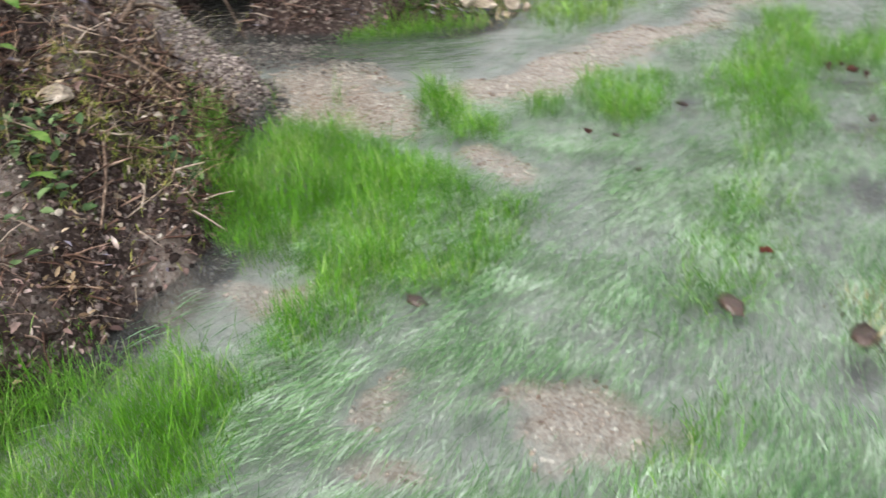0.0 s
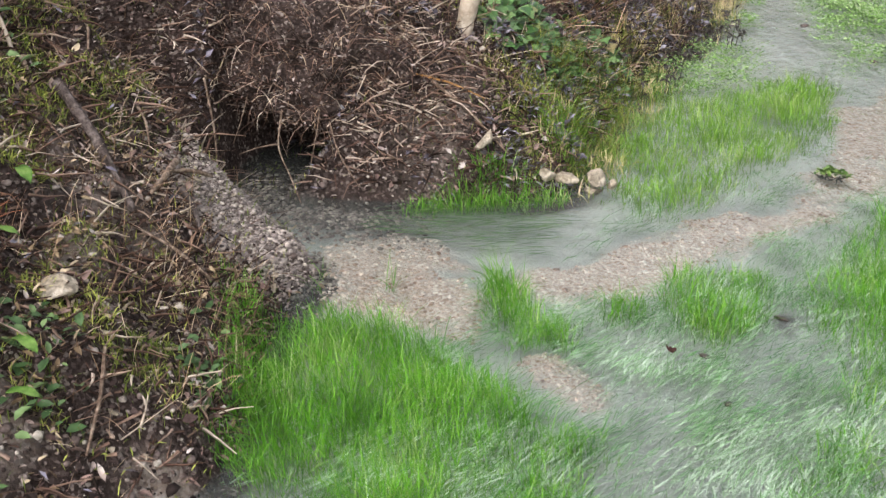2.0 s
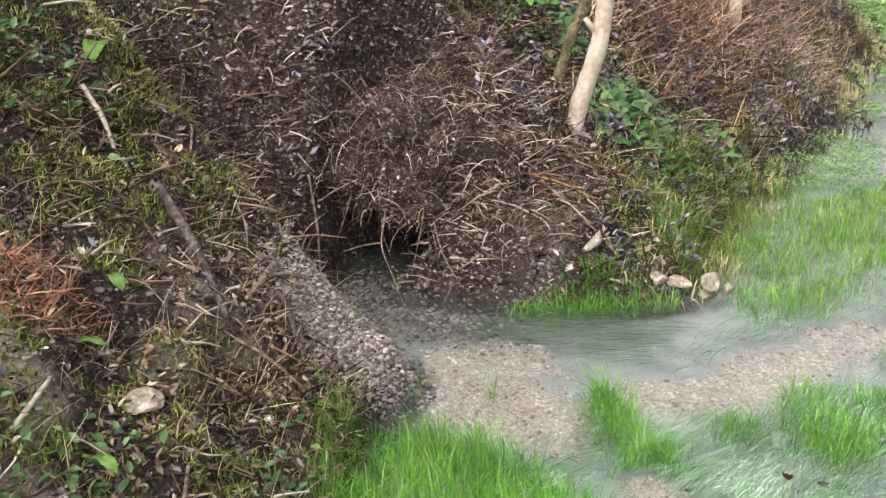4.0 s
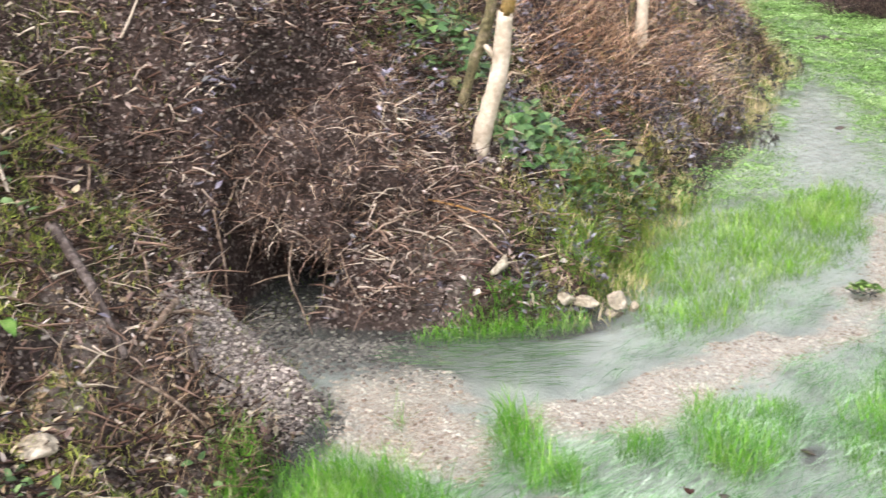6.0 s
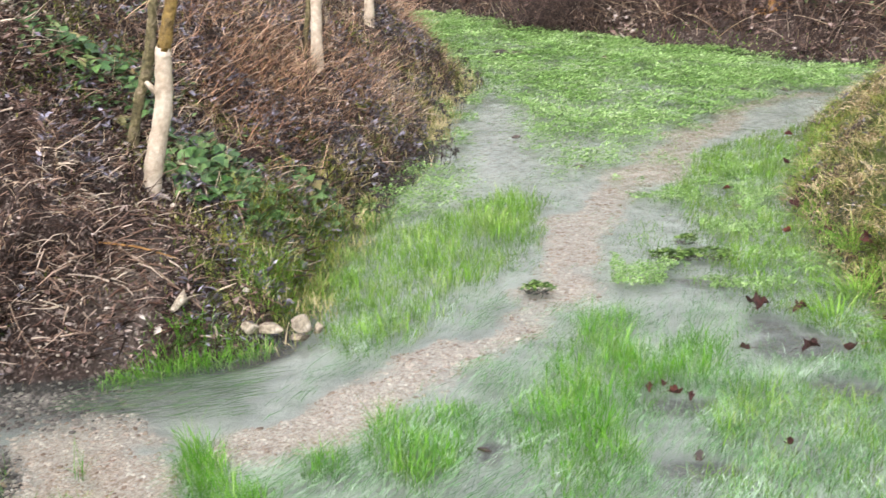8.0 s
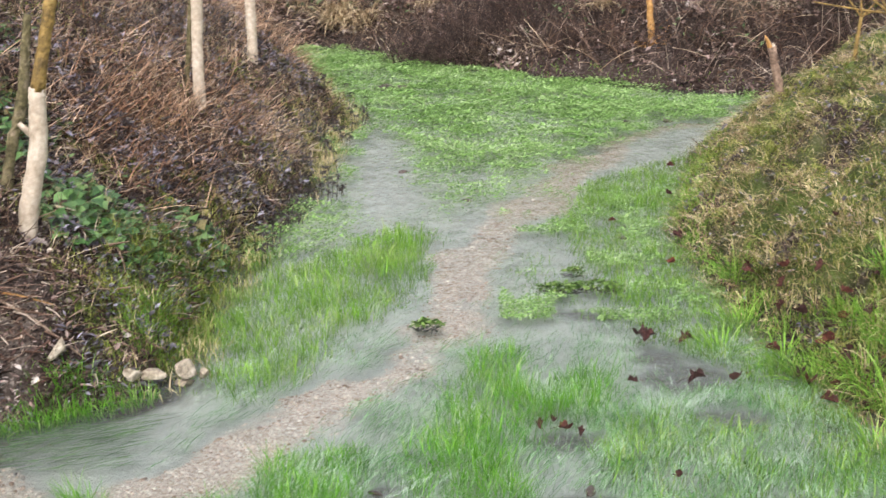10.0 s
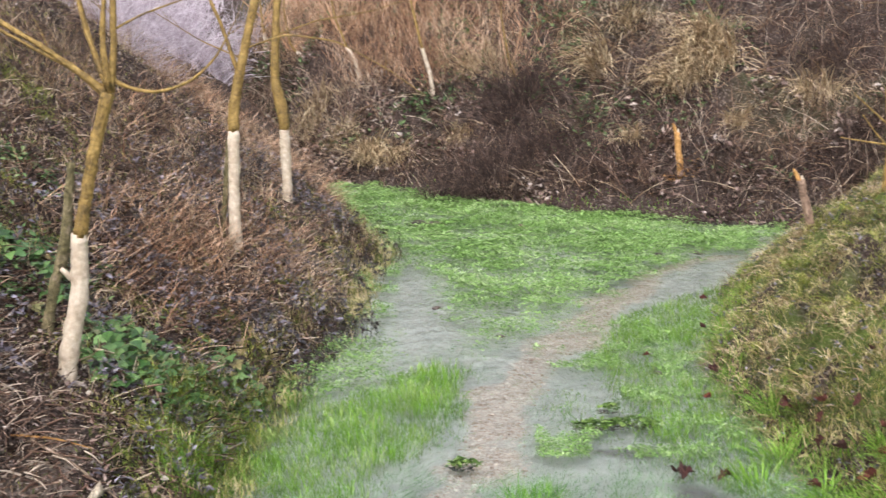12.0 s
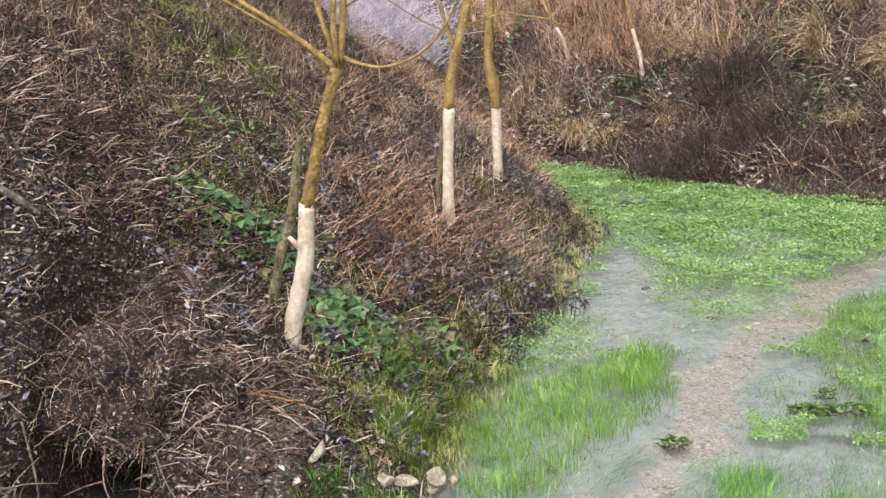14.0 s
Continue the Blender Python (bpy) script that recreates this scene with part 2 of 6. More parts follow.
# ---- materials ----
def material(name, stops, rough=0.7, spread="island", grain=(30.0, 0.35), bump=(60.0, 0.2), translucent=0.0, spec=0.3, metal=0.0, patch=None):
    """Colours from stops (place, rgb), picked piece by piece (island), object by object (object) or by noise (noise), with grain over them."""
    m = bpy.data.materials.new(name)
    m.use_nodes = True
    nt = m.node_tree
    nd, ln = nt.nodes, nt.links
    bsdf = nd["Principled BSDF"]
    bsdf.inputs["Roughness"].default_value, bsdf.inputs["Specular IOR Level"].default_value = rough, spec
    bsdf.inputs["Metallic"].default_value = metal
    coord = nd.new("ShaderNodeTexCoord")
    ramp = nd.new("ShaderNodeValToRGB")
    while len(ramp.color_ramp.elements) < len(stops):
        ramp.color_ramp.elements.new(0.5)
    for e, (p, c) in zip(ramp.color_ramp.elements, stops):
        e.position, e.color = p, (*c, 1)
    if spread == "island":
        pick = nd.new("ShaderNodeNewGeometry").outputs["Random Per Island"]
        if patch:
            drift = nd.new("ShaderNodeTexNoise")
            drift.inputs["Scale"].default_value, drift.inputs["Detail"].default_value = patch[0], 3
            ln.new(coord.outputs["Object"], drift.inputs["Vector"])
            shift = nd.new("ShaderNodeMapRange")
            shift.inputs["From Min"].default_value, shift.inputs["From Max"].default_value = 0.35, 0.65
            shift.inputs["To Min"].default_value, shift.inputs["To Max"].default_value = -patch[1], patch[1]
            ln.new(drift.outputs[0], shift.inputs["Value"])
            both = nd.new("ShaderNodeMath")
            ln.new(pick, both.inputs[0]), ln.new(shift.outputs[0], both.inputs[1])
            pick = both.outputs[0]
        ln.new(pick, ramp.inputs[0])
    elif spread == "object":
        ln.new(nd.new("ShaderNodeObjectInfo").outputs["Random"], ramp.inputs[0])
    else:
        wide = nd.new("ShaderNodeTexNoise")
        wide.inputs["Scale"].default_value, wide.inputs["Detail"].default_value, wide.inputs["Roughness"].default_value = spread, 6, 0.65
        ln.new(coord.outputs["Object"], wide.inputs["Vector"])
        ln.new(wide.outputs[0], ramp.inputs[0])
    fine = nd.new("ShaderNodeTexNoise")
    fine.inputs["Scale"].default_value, fine.inputs["Detail"].default_value = grain[0], 4
    ln.new(coord.outputs["Object"], fine.inputs["Vector"])
    val = nd.new("ShaderNodeMapRange")
    val.inputs["From Min"].default_value, val.inputs["From Max"].default_value = 0.3, 0.7
    val.inputs["To Min"].default_value, val.inputs["To Max"].default_value = 1 - grain[1], 1 + grain[1]
    ln.new(fine.outputs[0], val.inputs["Value"])
    hsv = nd.new("ShaderNodeHueSaturation")
    ln.new(ramp.outputs[0], hsv.inputs["Color"])
    ln.new(val.outputs[0], hsv.inputs["Value"])
    ln.new(hsv.outputs[0], bsdf.inputs["Base Color"])
    if bump[1]:
        bn = nd.new("ShaderNodeTexNoise")
        bn.inputs["Scale"].default_value, bn.inputs["Detail"].default_value = bump[0], 5
        ln.new(coord.outputs["Object"], bn.inputs["Vector"])
        bp = nd.new("ShaderNodeBump")
        bp.inputs["Strength"].default_value, bp.inputs["Distance"].default_value = bump[1], 0.02
        ln.new(bn.outputs[0], bp.inputs["Height"])
        ln.new(bp.outputs[0], bsdf.inputs["Normal"])
    if translucent:
        tr = nd.new("ShaderNodeBsdfTranslucent")
        ln.new(hsv.outputs[0], tr.inputs["Color"])
        mix = nd.new("ShaderNodeMixShader")
        mix.inputs[0].default_value = translucent
        ln.new(bsdf.outputs[0], mix.inputs[1])
        ln.new(tr.outputs[0], mix.inputs[2])
        ln.new(mix.outputs[0], nd["Material Output"].inputs["Surface"])
    return m


M_GRASS = material("fresh_grass", [(0, (0.06, 0.2, 0.012)), (0.5, (0.13, 0.35, 0.022)), (0.85, (0.21, 0.45, 0.05)), (1, (0.38, 0.53, 0.18))], 0.45, translucent=0.35, grain=(8, 0.25), bump=(1, 0), patch=(3.0, 0.22))
# green drowned blades; the whitish top stop paints glints of sky on some
M_DROWNED = material("drowned_grass", [(0, (0.05, 0.17, 0.04)), (0.35, (0.17, 0.34, 0.12)), (0.75, (0.36, 0.53, 0.31)), (1, (0.64, 0.76, 0.62))], 0.25, translucent=0.15, grain=(6, 0.25), bump=(1, 0), spec=0.5, patch=(2.5, 0.25))
M_PALEGRASS = material("pale_grass", [(0, (0.1, 0.23, 0.025)), (0.5, (0.21, 0.4, 0.05)), (0.85, (0.32, 0.51, 0.1)), (1, (0.46, 0.56, 0.22))], 0.45, translucent=0.35, grain=(8, 0.25), bump=(1, 0), patch=(3.0, 0.22))
# dark wet leaves; the blue-grey stops paint the sky's glint on them
M_WETLEAF = material("wet_leaf", [(0, (0.014, 0.011, 0.014)), (0.4, (0.06, 0.05, 0.064)), (0.85, (0.17, 0.15, 0.2)), (1, (0.28, 0.26, 0.33))], 0.3, grain=(30, 0.3), bump=(80, 0.2), spec=0.6)
M_OCHRE = material("ochre_leaf", [(0, (0.05, 0.03, 0.016)), (0.5, (0.16, 0.105, 0.058)), (0.85, (0.28, 0.205, 0.125)), (1, (0.4, 0.32, 0.22))], 0.65, grain=(30, 0.35), bump=(80, 0.2), patch=(6.0, 0.3))
M_CRESS = material("cress_leaf", [(0, (0.06, 0.13, 0.025)), (0.3, (0.16, 0.29, 0.07)), (0.8, (0.3, 0.45, 0.16)), (1, (0.45, 0.56, 0.3))], 0.5, translucent=0.25, grain=(8, 0.25), bump=(1, 0), patch=(1.8, 0.15))
M_CLUMP = material("clump_leaf", [(0, (0.03, 0.06, 0.014)), (0.5, (0.1, 0.18, 0.04)), (1, (0.28, 0.38, 0.12))], 0.35, translucent=0.2, grain=(8, 0.25), bump=(1, 0))
M_CRUMB = material("soil_crumb", [(0, (0.013, 0.009, 0.008)), (0.5, (0.055, 0.038, 0.034)), (0.82, (0.15, 0.115, 0.105)), (0.95, (0.28, 0.24, 0.215)), (1, (0.44, 0.39, 0.34))], 0.8, grain=(80, 0.35), bump=(120, 0.3), spec=0.12, patch=(4.0, 0.12))
M_MOUND = material("mound_grass", [(0, (0.05, 0.085, 0.012)), (0.3, (0.17, 0.21, 0.04)), (0.55, (0.36, 0.33, 0.11)), (1, (0.64, 0.52, 0.33))], 0.5, translucent=0.3, grain=(5, 0.3), bump=(1, 0), patch=(5.0, 0.5))
M_STRAW = material("dead_grass", [(0, (0.07, 0.038, 0.024)), (0.4, (0.2, 0.12, 0.075)), (0.75, (0.39, 0.265, 0.17)), (1, (0.66, 0.53, 0.38))], 0.7, translucent=0.15, grain=(5, 0.3), bump=(1, 0), patch=(4.0, 0.35))
M_HILLGRASS = material("hillside_grass", [(0, (0.022, 0.013, 0.01)), (0.45, (0.095, 0.055, 0.041)), (0.8, (0.23, 0.15, 0.11)), (1, (0.5, 0.38, 0.28))], 0.75, translucent=0.1, grain=(5, 0.3), bump=(1, 0), patch=(1.3, 0.5))
M_TUSSOCK = material("straw_tussock", [(0, (0.24, 0.155, 0.085)), (0.5, (0.47, 0.35, 0.21)), (1, (0.68, 0.57, 0.39))], 0.7, translucent=0.2, grain=(5, 0.25), bump=(1, 0))
M_TWIG = material("dead_twig", [(0, (0.014, 0.008, 0.006)), (0.45, (0.09, 0.05, 0.037)), (0.8, (0.27, 0.18, 0.14)), (1, (0.54, 0.45, 0.37))], 0.8, grain=(20, 0.3), bump=(120, 0.2), spec=0.15, patch=(2.2, 0.25))
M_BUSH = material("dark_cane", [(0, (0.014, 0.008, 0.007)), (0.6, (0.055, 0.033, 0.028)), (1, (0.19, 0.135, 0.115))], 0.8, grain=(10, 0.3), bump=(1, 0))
M_LITTER = material("leaf_litter", [(0, (0.014, 0.009, 0.008)), (0.35, (0.075, 0.045, 0.04)), (0.7, (0.22, 0.147, 0.127)), (0.93, (0.35, 0.28, 0.255)), (1, (0.45, 0.39, 0.365))], 0.6, grain=(30, 0.4), bump=(80, 0.3), spec=0.2, patch=(5.0, 0.25))
M_MOSS = material("moss", [(0, (0.05, 0.075, 0.013)), (0.5, (0.16, 0.2, 0.033)), (1, (0.36, 0.37, 0.09))], 0.8, translucent=0.15, grain=(9, 0.3), bump=(1, 0), patch=(3.0, 0.3))
M_IVY = material("ivy_leaf", [(0, (0.03, 0.08, 0.02)), (0.6, (0.07, 0.15, 0.04)), (0.9, (0.13, 0.22, 0.07)), (1, (0.26, 0.2, 0.09))], 0.4, spread="object", grain=(40, 0.3), bump=(60, 0.2), spec=0.5)
M_HERB = material("herb_leaf", [(0, (0.035, 0.07, 0.025)), (0.6, (0.085, 0.15, 0.055)), (1, (0.17, 0.24, 0.1))], 0.45, translucent=0.2, grain=(40, 0.3), bump=(60, 0.1))
M_DOCK = material("dock_leaf", [(0.3, (0.05, 0.12, 0.02)), (0.5, (0.1, 0.2, 0.035)), (0.7, (0.18, 0.28, 0.07))], 0.4, spread=25.0, translucent=0.25, grain=(60, 0.25), bump=(60, 0.3))
M_ROOT = material("bare_root", [(0.3, (0.08, 0.05, 0.036)), (0.5, (0.17, 0.12, 0.09)), (0.7, (0.3, 0.235, 0.19))], 0.8, spread=30.0, grain=(60, 0.35), bump=(60, 0.4), spec=0.15)
M_BRACKEN = material("dead_bracken", [(0, (0.07, 0.024, 0.014)), (0.5, (0.2, 0.075, 0.038)), (1, (0.42, 0.22, 0.13))], 0.75, grain=(10, 0.3), bump=(1, 0))
M_WEED = material("water_weed", [(0, (0.06, 0.13, 0.04)), (0.6, (0.12, 0.24, 0.08)), (1, (0.24, 0.38, 0.16))], 0.4, translucent=0.2, grain=(6, 0.25), bump=(1, 0))
# lilac-grey puts the distance haze into the colour of the twigs
M_LILAC = material("hazy_twig", [(0, (0.26, 0.2, 0.24)), (0.5, (0.48, 0.41, 0.48)), (1, (0.7, 0.65, 0.72))], 0.8, grain=(6, 0.3), bump=(1, 0))
M_RUST = material("russet_stem", [(0, (0.14, 0.07, 0.04)), (0.5, (0.4, 0.22, 0.13)), (1, (0.74, 0.54, 0.4))], 0.75, grain=(6, 0.3), bump=(1, 0), patch=(1.6, 0.3))
M_GRAVEL = material("gravel", [(0, (0.3, 0.18, 0.125)), (0.15, (0.5, 0.36, 0.28)), (0.45, (0.66, 0.52, 0.44)), (0.85, (0.76, 0.65, 0.57)), (1, (0.85, 0.77, 0.7))], 0.5, grain=(60, 0.3), bump=(120, 0.3), spec=0.5, patch=(7.0, 0.3))
M_CONE = material("cone_stone", [(0, (0.07, 0.055, 0.052)), (0.4, (0.21, 0.172, 0.16)), (0.85, (0.37, 0.315, 0.285)), (1, (0.5, 0.44, 0.37))], 0.7, grain=(60, 0.35), bump=(120, 0.3))
M_ROCK = material("limestone", [(0.3, (0.16, 0.125, 0.092)), (0.5, (0.31, 0.26, 0.2)), (0.7, (0.46, 0.4, 0.34))], 0.85, spread=14.0, grain=(70, 0.35), bump=(50, 0.7))
M_STUMP = material("stump_bark", [(0.3, (0.09, 0.055, 0.038)), (0.5, (0.17, 0.11, 0.08)), (0.7, (0.27, 0.185, 0.14))], 0.8, spread=16.0, grain=(60, 0.35), bump=(60, 0.6))
M_BARK = material("willow_bark", [(0.3, (0.07, 0.047, 0.02)), (0.48, (0.185, 0.118, 0.037)), (0.7, (0.31, 0.205, 0.07))], 0.65, spread=11.0, grain=(60, 0.35), bump=(70, 0.6))
M_DARKBARK = material("mossy_bark", [(0.3, (0.045, 0.04, 0.02)), (0.5, (0.12, 0.1, 0.05)), (0.7, (0.22, 0.17, 0.12))], 0.85, spread=16.0, grain=(60, 0.4), bump=(60, 0.8))
M_ROTTEN = material("rotten_wood", [(0.3, (0.022, 0.016, 0.014)), (0.5, (0.07, 0.053, 0.048)), (0.7, (0.17, 0.14, 0.13))], 0.85, spread=18.0, grain=(60, 0.4), bump=(60, 0.8), spec=0.15)
M_PEELED = material("peeled_wood", [(0.3, (0.3, 0.235, 0.175)), (0.5, (0.42, 0.345, 0.275)), (0.7, (0.52, 0.45, 0.38))], 0.6, spread=18.0, grain=(50, 0.15), bump=(60, 0.4))
M_GNAWED = material("gnawed_wood", [(0.3, (0.2, 0.095, 0.03)), (0.5, (0.33, 0.17, 0.055)), (0.7, (0.45, 0.26, 0.1))], 0.65, spread=20.0, grain=(50, 0.2), bump=(70, 0.6))
M_REDLEAF = material("fallen_leaf", [(0, (0.03, 0.013, 0.012)), (0.5, (0.055, 0.018, 0.015)), (0.85, (0.095, 0.025, 0.017)), (1, (0.19, 0.055, 0.028))], 0.6, spread="object", grain=(14, 0.6), bump=(30, 0.6), spec=0.3)
M_SODDEN = material("sodden_leaf", [(0, (0.02, 0.012, 0.01)), (1, (0.07, 0.045, 0.035))], 0.35, spread="object", grain=(50, 0.3), bump=(60, 0.4), spec=0.6)


def ground_material():
    """Dark wet soil, washed chalk gravel on the bed, thin moss, told apart by the plan."""
    m = bpy.data.materials.new("ground")
    m.use_nodes = True
    nd, ln = m.node_tree.nodes, m.node_tree.links
    bsdf = nd["Principled BSDF"]
    coord = nd.new("ShaderNodeTexCoord")

    def noise_tex(scale, detail=6):
        n = nd.new("ShaderNodeTexNoise")
        n.inputs["Scale"].default_value, n.inputs["Detail"].default_value, n.inputs["Roughness"].default_value = scale, detail, 0.65
        ln.new(coord.outputs["Object"], n.inputs["Vector"])
        return n.outputs[0]

    def ramp(src, stops):
        r = nd.new("ShaderNodeValToRGB")
        while len(r.color_ramp.elements) < len(stops):
            r.color_ramp.elements.new(0.5)
        for e, (p, c) in zip(r.color_ramp.elements, stops):
            e.position, e.color = p, (*c, 1)
        ln.new(src, r.inputs[0])
        return r.outputs[0]

    def mixed(fac, a, b):
        mx = nd.new("ShaderNodeMix")
        mx.data_type = "RGBA"
        ln.new(fac, mx.inputs["Factor"]), ln.new(a, mx.inputs["A"]), ln.new(b, mx.inputs["B"])
        return mx.outputs["Result"]

    cell = nd.new("ShaderNodeTexVoronoi")
    cell.inputs["Scale"].default_value = 95
    ln.new(coord.outputs["Object"], cell.inputs["Vector"])
    grey = nd.new("ShaderNodeSeparateColor")
    ln.new(cell.outputs["Color"], grey.inputs[0])
    soil = ramp(noise_tex(7), [(0.3, (0.012, 0.007, 0.006)), (0.5, (0.042, 0.026, 0.023)), (0.68, (0.105, 0.07, 0.062))])
    crumbs = ramp(grey.outputs[0], [(0, (0.008, 0.006, 0.005)), (0.6, (0.04, 0.029, 0.025)), (0.88, (0.12, 0.092, 0.084)), (1, (0.36, 0.31, 0.28))])
    half = nd.new("ShaderNodeValue")
    half.outputs[0].default_value = 0.6
    soil = mixed(half.outputs[0], soil, crumbs)
    chalk = ramp(grey.outputs[1], [(0, (0.5, 0.38, 0.31)), (0.5, (0.69, 0.57, 0.49)), (1, (0.8, 0.71, 0.64))])
    # bed silt, made paler and cooler to include the sky's reflection above it
    silt = ramp(noise_tex(5), [(0.35, (0.46, 0.48, 0.45)), (0.6, (0.65, 0.67, 0.64))])
    mask = nd.new("ShaderNodeAttribute")
    mask.attribute_name = "cover"
    sep = nd.new("ShaderNodeSeparateColor")
    ln.new(mask.outputs["Color"], sep.inputs[0])
    col = mixed(sep.outputs[0], soil, silt)
    col = mixed(sep.outputs[1], col, chalk)
    turf = ramp(noise_tex(9), [(0.3, (0.035, 0.06, 0.012)), (0.6, (0.1, 0.14, 0.03))])
    col = mixed(sep.outputs[2], col, turf)
    ln.new(col, bsdf.inputs["Base Color"])
    bsdf.inputs["Roughness"].default_value, bsdf.inputs["Specular IOR Level"].default_value = 0.8, 0.12
    bp = nd.new("ShaderNodeBump")
    bp.inputs["Strength"].default_value, bp.inputs["Distance"].default_value = 1.0, 0.025
    ln.new(noise_tex(48), bp.inputs["Height"])
    ln.new(bp.outputs[0], bsdf.inputs["Normal"])
    return m


def water_material():
    m = bpy.data.materials.new("clear_shallow_water")
    m.use_nodes = True
    nd, ln = m.node_tree.nodes, m.node_tree.links
    nd.remove(nd["Principled BSDF"])
    coord = nd.new("ShaderNodeTexCoord")
    stretch = nd.new("ShaderNodeMapping")
    stretch.inputs["Rotation"].default_value, stretch.inputs["Scale"].default_value = (0, 0, radians(-25)), (7, 3.2, 1)
    ln.new(coord.outputs["Object"], stretch.inputs["Vector"])
    n = nd.new("ShaderNodeTexNoise")
    n.inputs["Scale"].default_value, n.inputs["Detail"].default_value = 3.0, 4
    ln.new(stretch.outputs[0], n.inputs["Vector"])
    bp = nd.new("ShaderNodeBump")
    bp.inputs["Strength"].default_value, bp.inputs["Distance"].default_value = 0.6, 0.03
    ln.new(n.outputs[0], bp.inputs["Height"])
    clear = nd.new("ShaderNodeBsdfTransparent")
    clear.inputs[0].default_value = (0.93, 0.95, 0.93, 1)
    # pale diffuse share: milky look that stands in for reflected sky
    sky_veil = nd.new("ShaderNodeBsdfDiffuse")
    sky_veil.inputs[0].default_value = (0.7, 0.77, 0.74, 1)
    body = nd.new("ShaderNodeMixShader")
    body.inputs[0].default_value = 0.04
    ln.new(clear.outputs[0], body.inputs[1]), ln.new(sky_veil.outputs[0], body.inputs[2])
    gloss = nd.new("ShaderNodeBsdfGlossy")
    gloss.inputs["Roughness"].default_value = 0.08
    fres = nd.new("ShaderNodeFresnel")
    fres.inputs["IOR"].default_value = 1.33
    ln.new(bp.outputs[0], gloss.inputs["Normal"]), ln.new(bp.outputs[0], fres.inputs["Normal"])
    mix = nd.new("ShaderNodeMixShader")
    ln.new(fres.outputs[0], mix.inputs[0]), ln.new(body.outputs[0], mix.inputs[1]), ln.new(gloss.outputs[0], mix.inputs[2])
    ln.new(mix.outputs[0], nd["Material Output"].inputs["Surface"])
    return m


# ---- ground and water ----
def graded(a, b, step, reach):
    fine = np.arange(a, b + 1e-6, step)
    out = step * 1.6 ** np.arange(1, 40)
    out = np.cumsum(out)
    out = out[out < reach]
    return np.concatenate([(a - out)[::-1], fine, b + out])


def build_ground():
    gx, gy = graded(-4.2, 4.2, 0.036, 400), graded(0.6, 16.6, 0.045, 400)
    X, Y = np.meshgrid(gx, gy)
    Z = ground_height(X, Y)
    n, k = X.shape
    idx = np.arange(n * k).reshape(n, k)
    faces = np.stack([idx[:-1, :-1], idx[:-1, 1:], idx[1:, 1:], idx[1:, :-1]], -1).reshape(-1, 4)
    me = mesh_of("ground", np.stack([X, Y, Z], -1), faces, ground_material(), True)
    d, md, hd = bank_depth(X, Y), mound_depth(X, Y), hill_depth(X, Y)
    wet = smooth(0.0, -0.07, np.maximum(np.maximum(d + 0.05, md), hd))
    wet = wet * (1 - 0.92 * np.exp(-(((X + 1.86) / 0.46) ** 2 + ((Y - 3.99) / 0.26) ** 2))) * (1 - 0.75 * mud(X, Y))
    cone = np.exp(-(((X + 1.9) / 0.22) ** 2 + ((Y - 3.35) / 0.3) ** 2))
    dry = smooth(0.8, 0.1, Y)
    wet = wet * (1 - dry)
    chalk = np.maximum(gravel_cover(X, Y) * wet, 0.12 * smooth(0.3, 0.8, cone))
    worn = 0.65 * np.exp(-(((X + 2.05) / 0.4) ** 2 + ((Y - 2.3) / 0.45) ** 2)) + 0.45 * np.exp(-(((X + 1.55) / 0.2) ** 2 + ((Y - 1.95) / 0.3) ** 2)) + 0.15 * np.exp(-(((X + 1.5) / 0.35) ** 2 + ((Y - 4.38) / 0.2) ** 2))
    worn = worn * smooth(0.4, 0.6, fbm(X, Y, 0.2, 3, 57))
    chalk = np.maximum(chalk, worn)
    turf = smooth(0, 0.3, md) * 0.8 * smooth(0.35, 0.6, fbm(X, Y, 0.3, 3, 51)) + 0.2 * smooth(0.2, 0.8, hd) * smooth(0.5, 0.7, fbm(X, Y, 1.2, 3, 53))
    turf = turf + dry * smooth(0.1, -0.2, np.maximum(d, md)) * smooth(0.2, 0.5, fbm(X, Y, 0.4, 3, 59))
    col = np.stack([wet, chalk, np.clip(turf, 0, 1), np.ones_like(X)], -1).astype(np.float32)
    att = me.color_attributes.new("cover", "FLOAT_COLOR", "POINT")
    att.data.foreach_set("color", col.ravel())
    return tagged(new("ground", me), "dark leaf-strewn valley floor and steep banks round the spring", "ground", kind="structure")


def build_water():
    gx, gy = np.linspace(-14, 12, 80), np.linspace(-12, 26, 110)
    X, Y = np.meshgrid(gx, gy)
    n, k = X.shape
    idx = np.arange(n * k).reshape(n, k)
    faces = np.stack([idx[:-1, :-1], idx[:-1, 1:], idx[1:, 1:], idx[1:, :-1]], -1).reshape(-1, 4)
    Z = 0.0015 * (fbm(X, Y, 0.8, 3, 61) - 0.5)
    ob = new("water", mesh_of("water", np.stack([X, Y, Z], -1), faces, water_material(), True))
    return tagged(ob, "clear shallow spring water flowing over gravel and grass", "water", kind="structure")


ground = build_ground()
water = build_water()


# ---- tools for things ----
def part(name, me, parent, label=""):
    ob = new(name, me)
    ob.parent = parent
    return tagged(ob, label)


def holder(name, at, label, category, group=""):
    return tagged(pinned(new(name), at), label, category, group)


def pinned(ob, at, turn=0.0):
    ob.matrix_world = pose(*at, 0, 0, turn)
    return ob


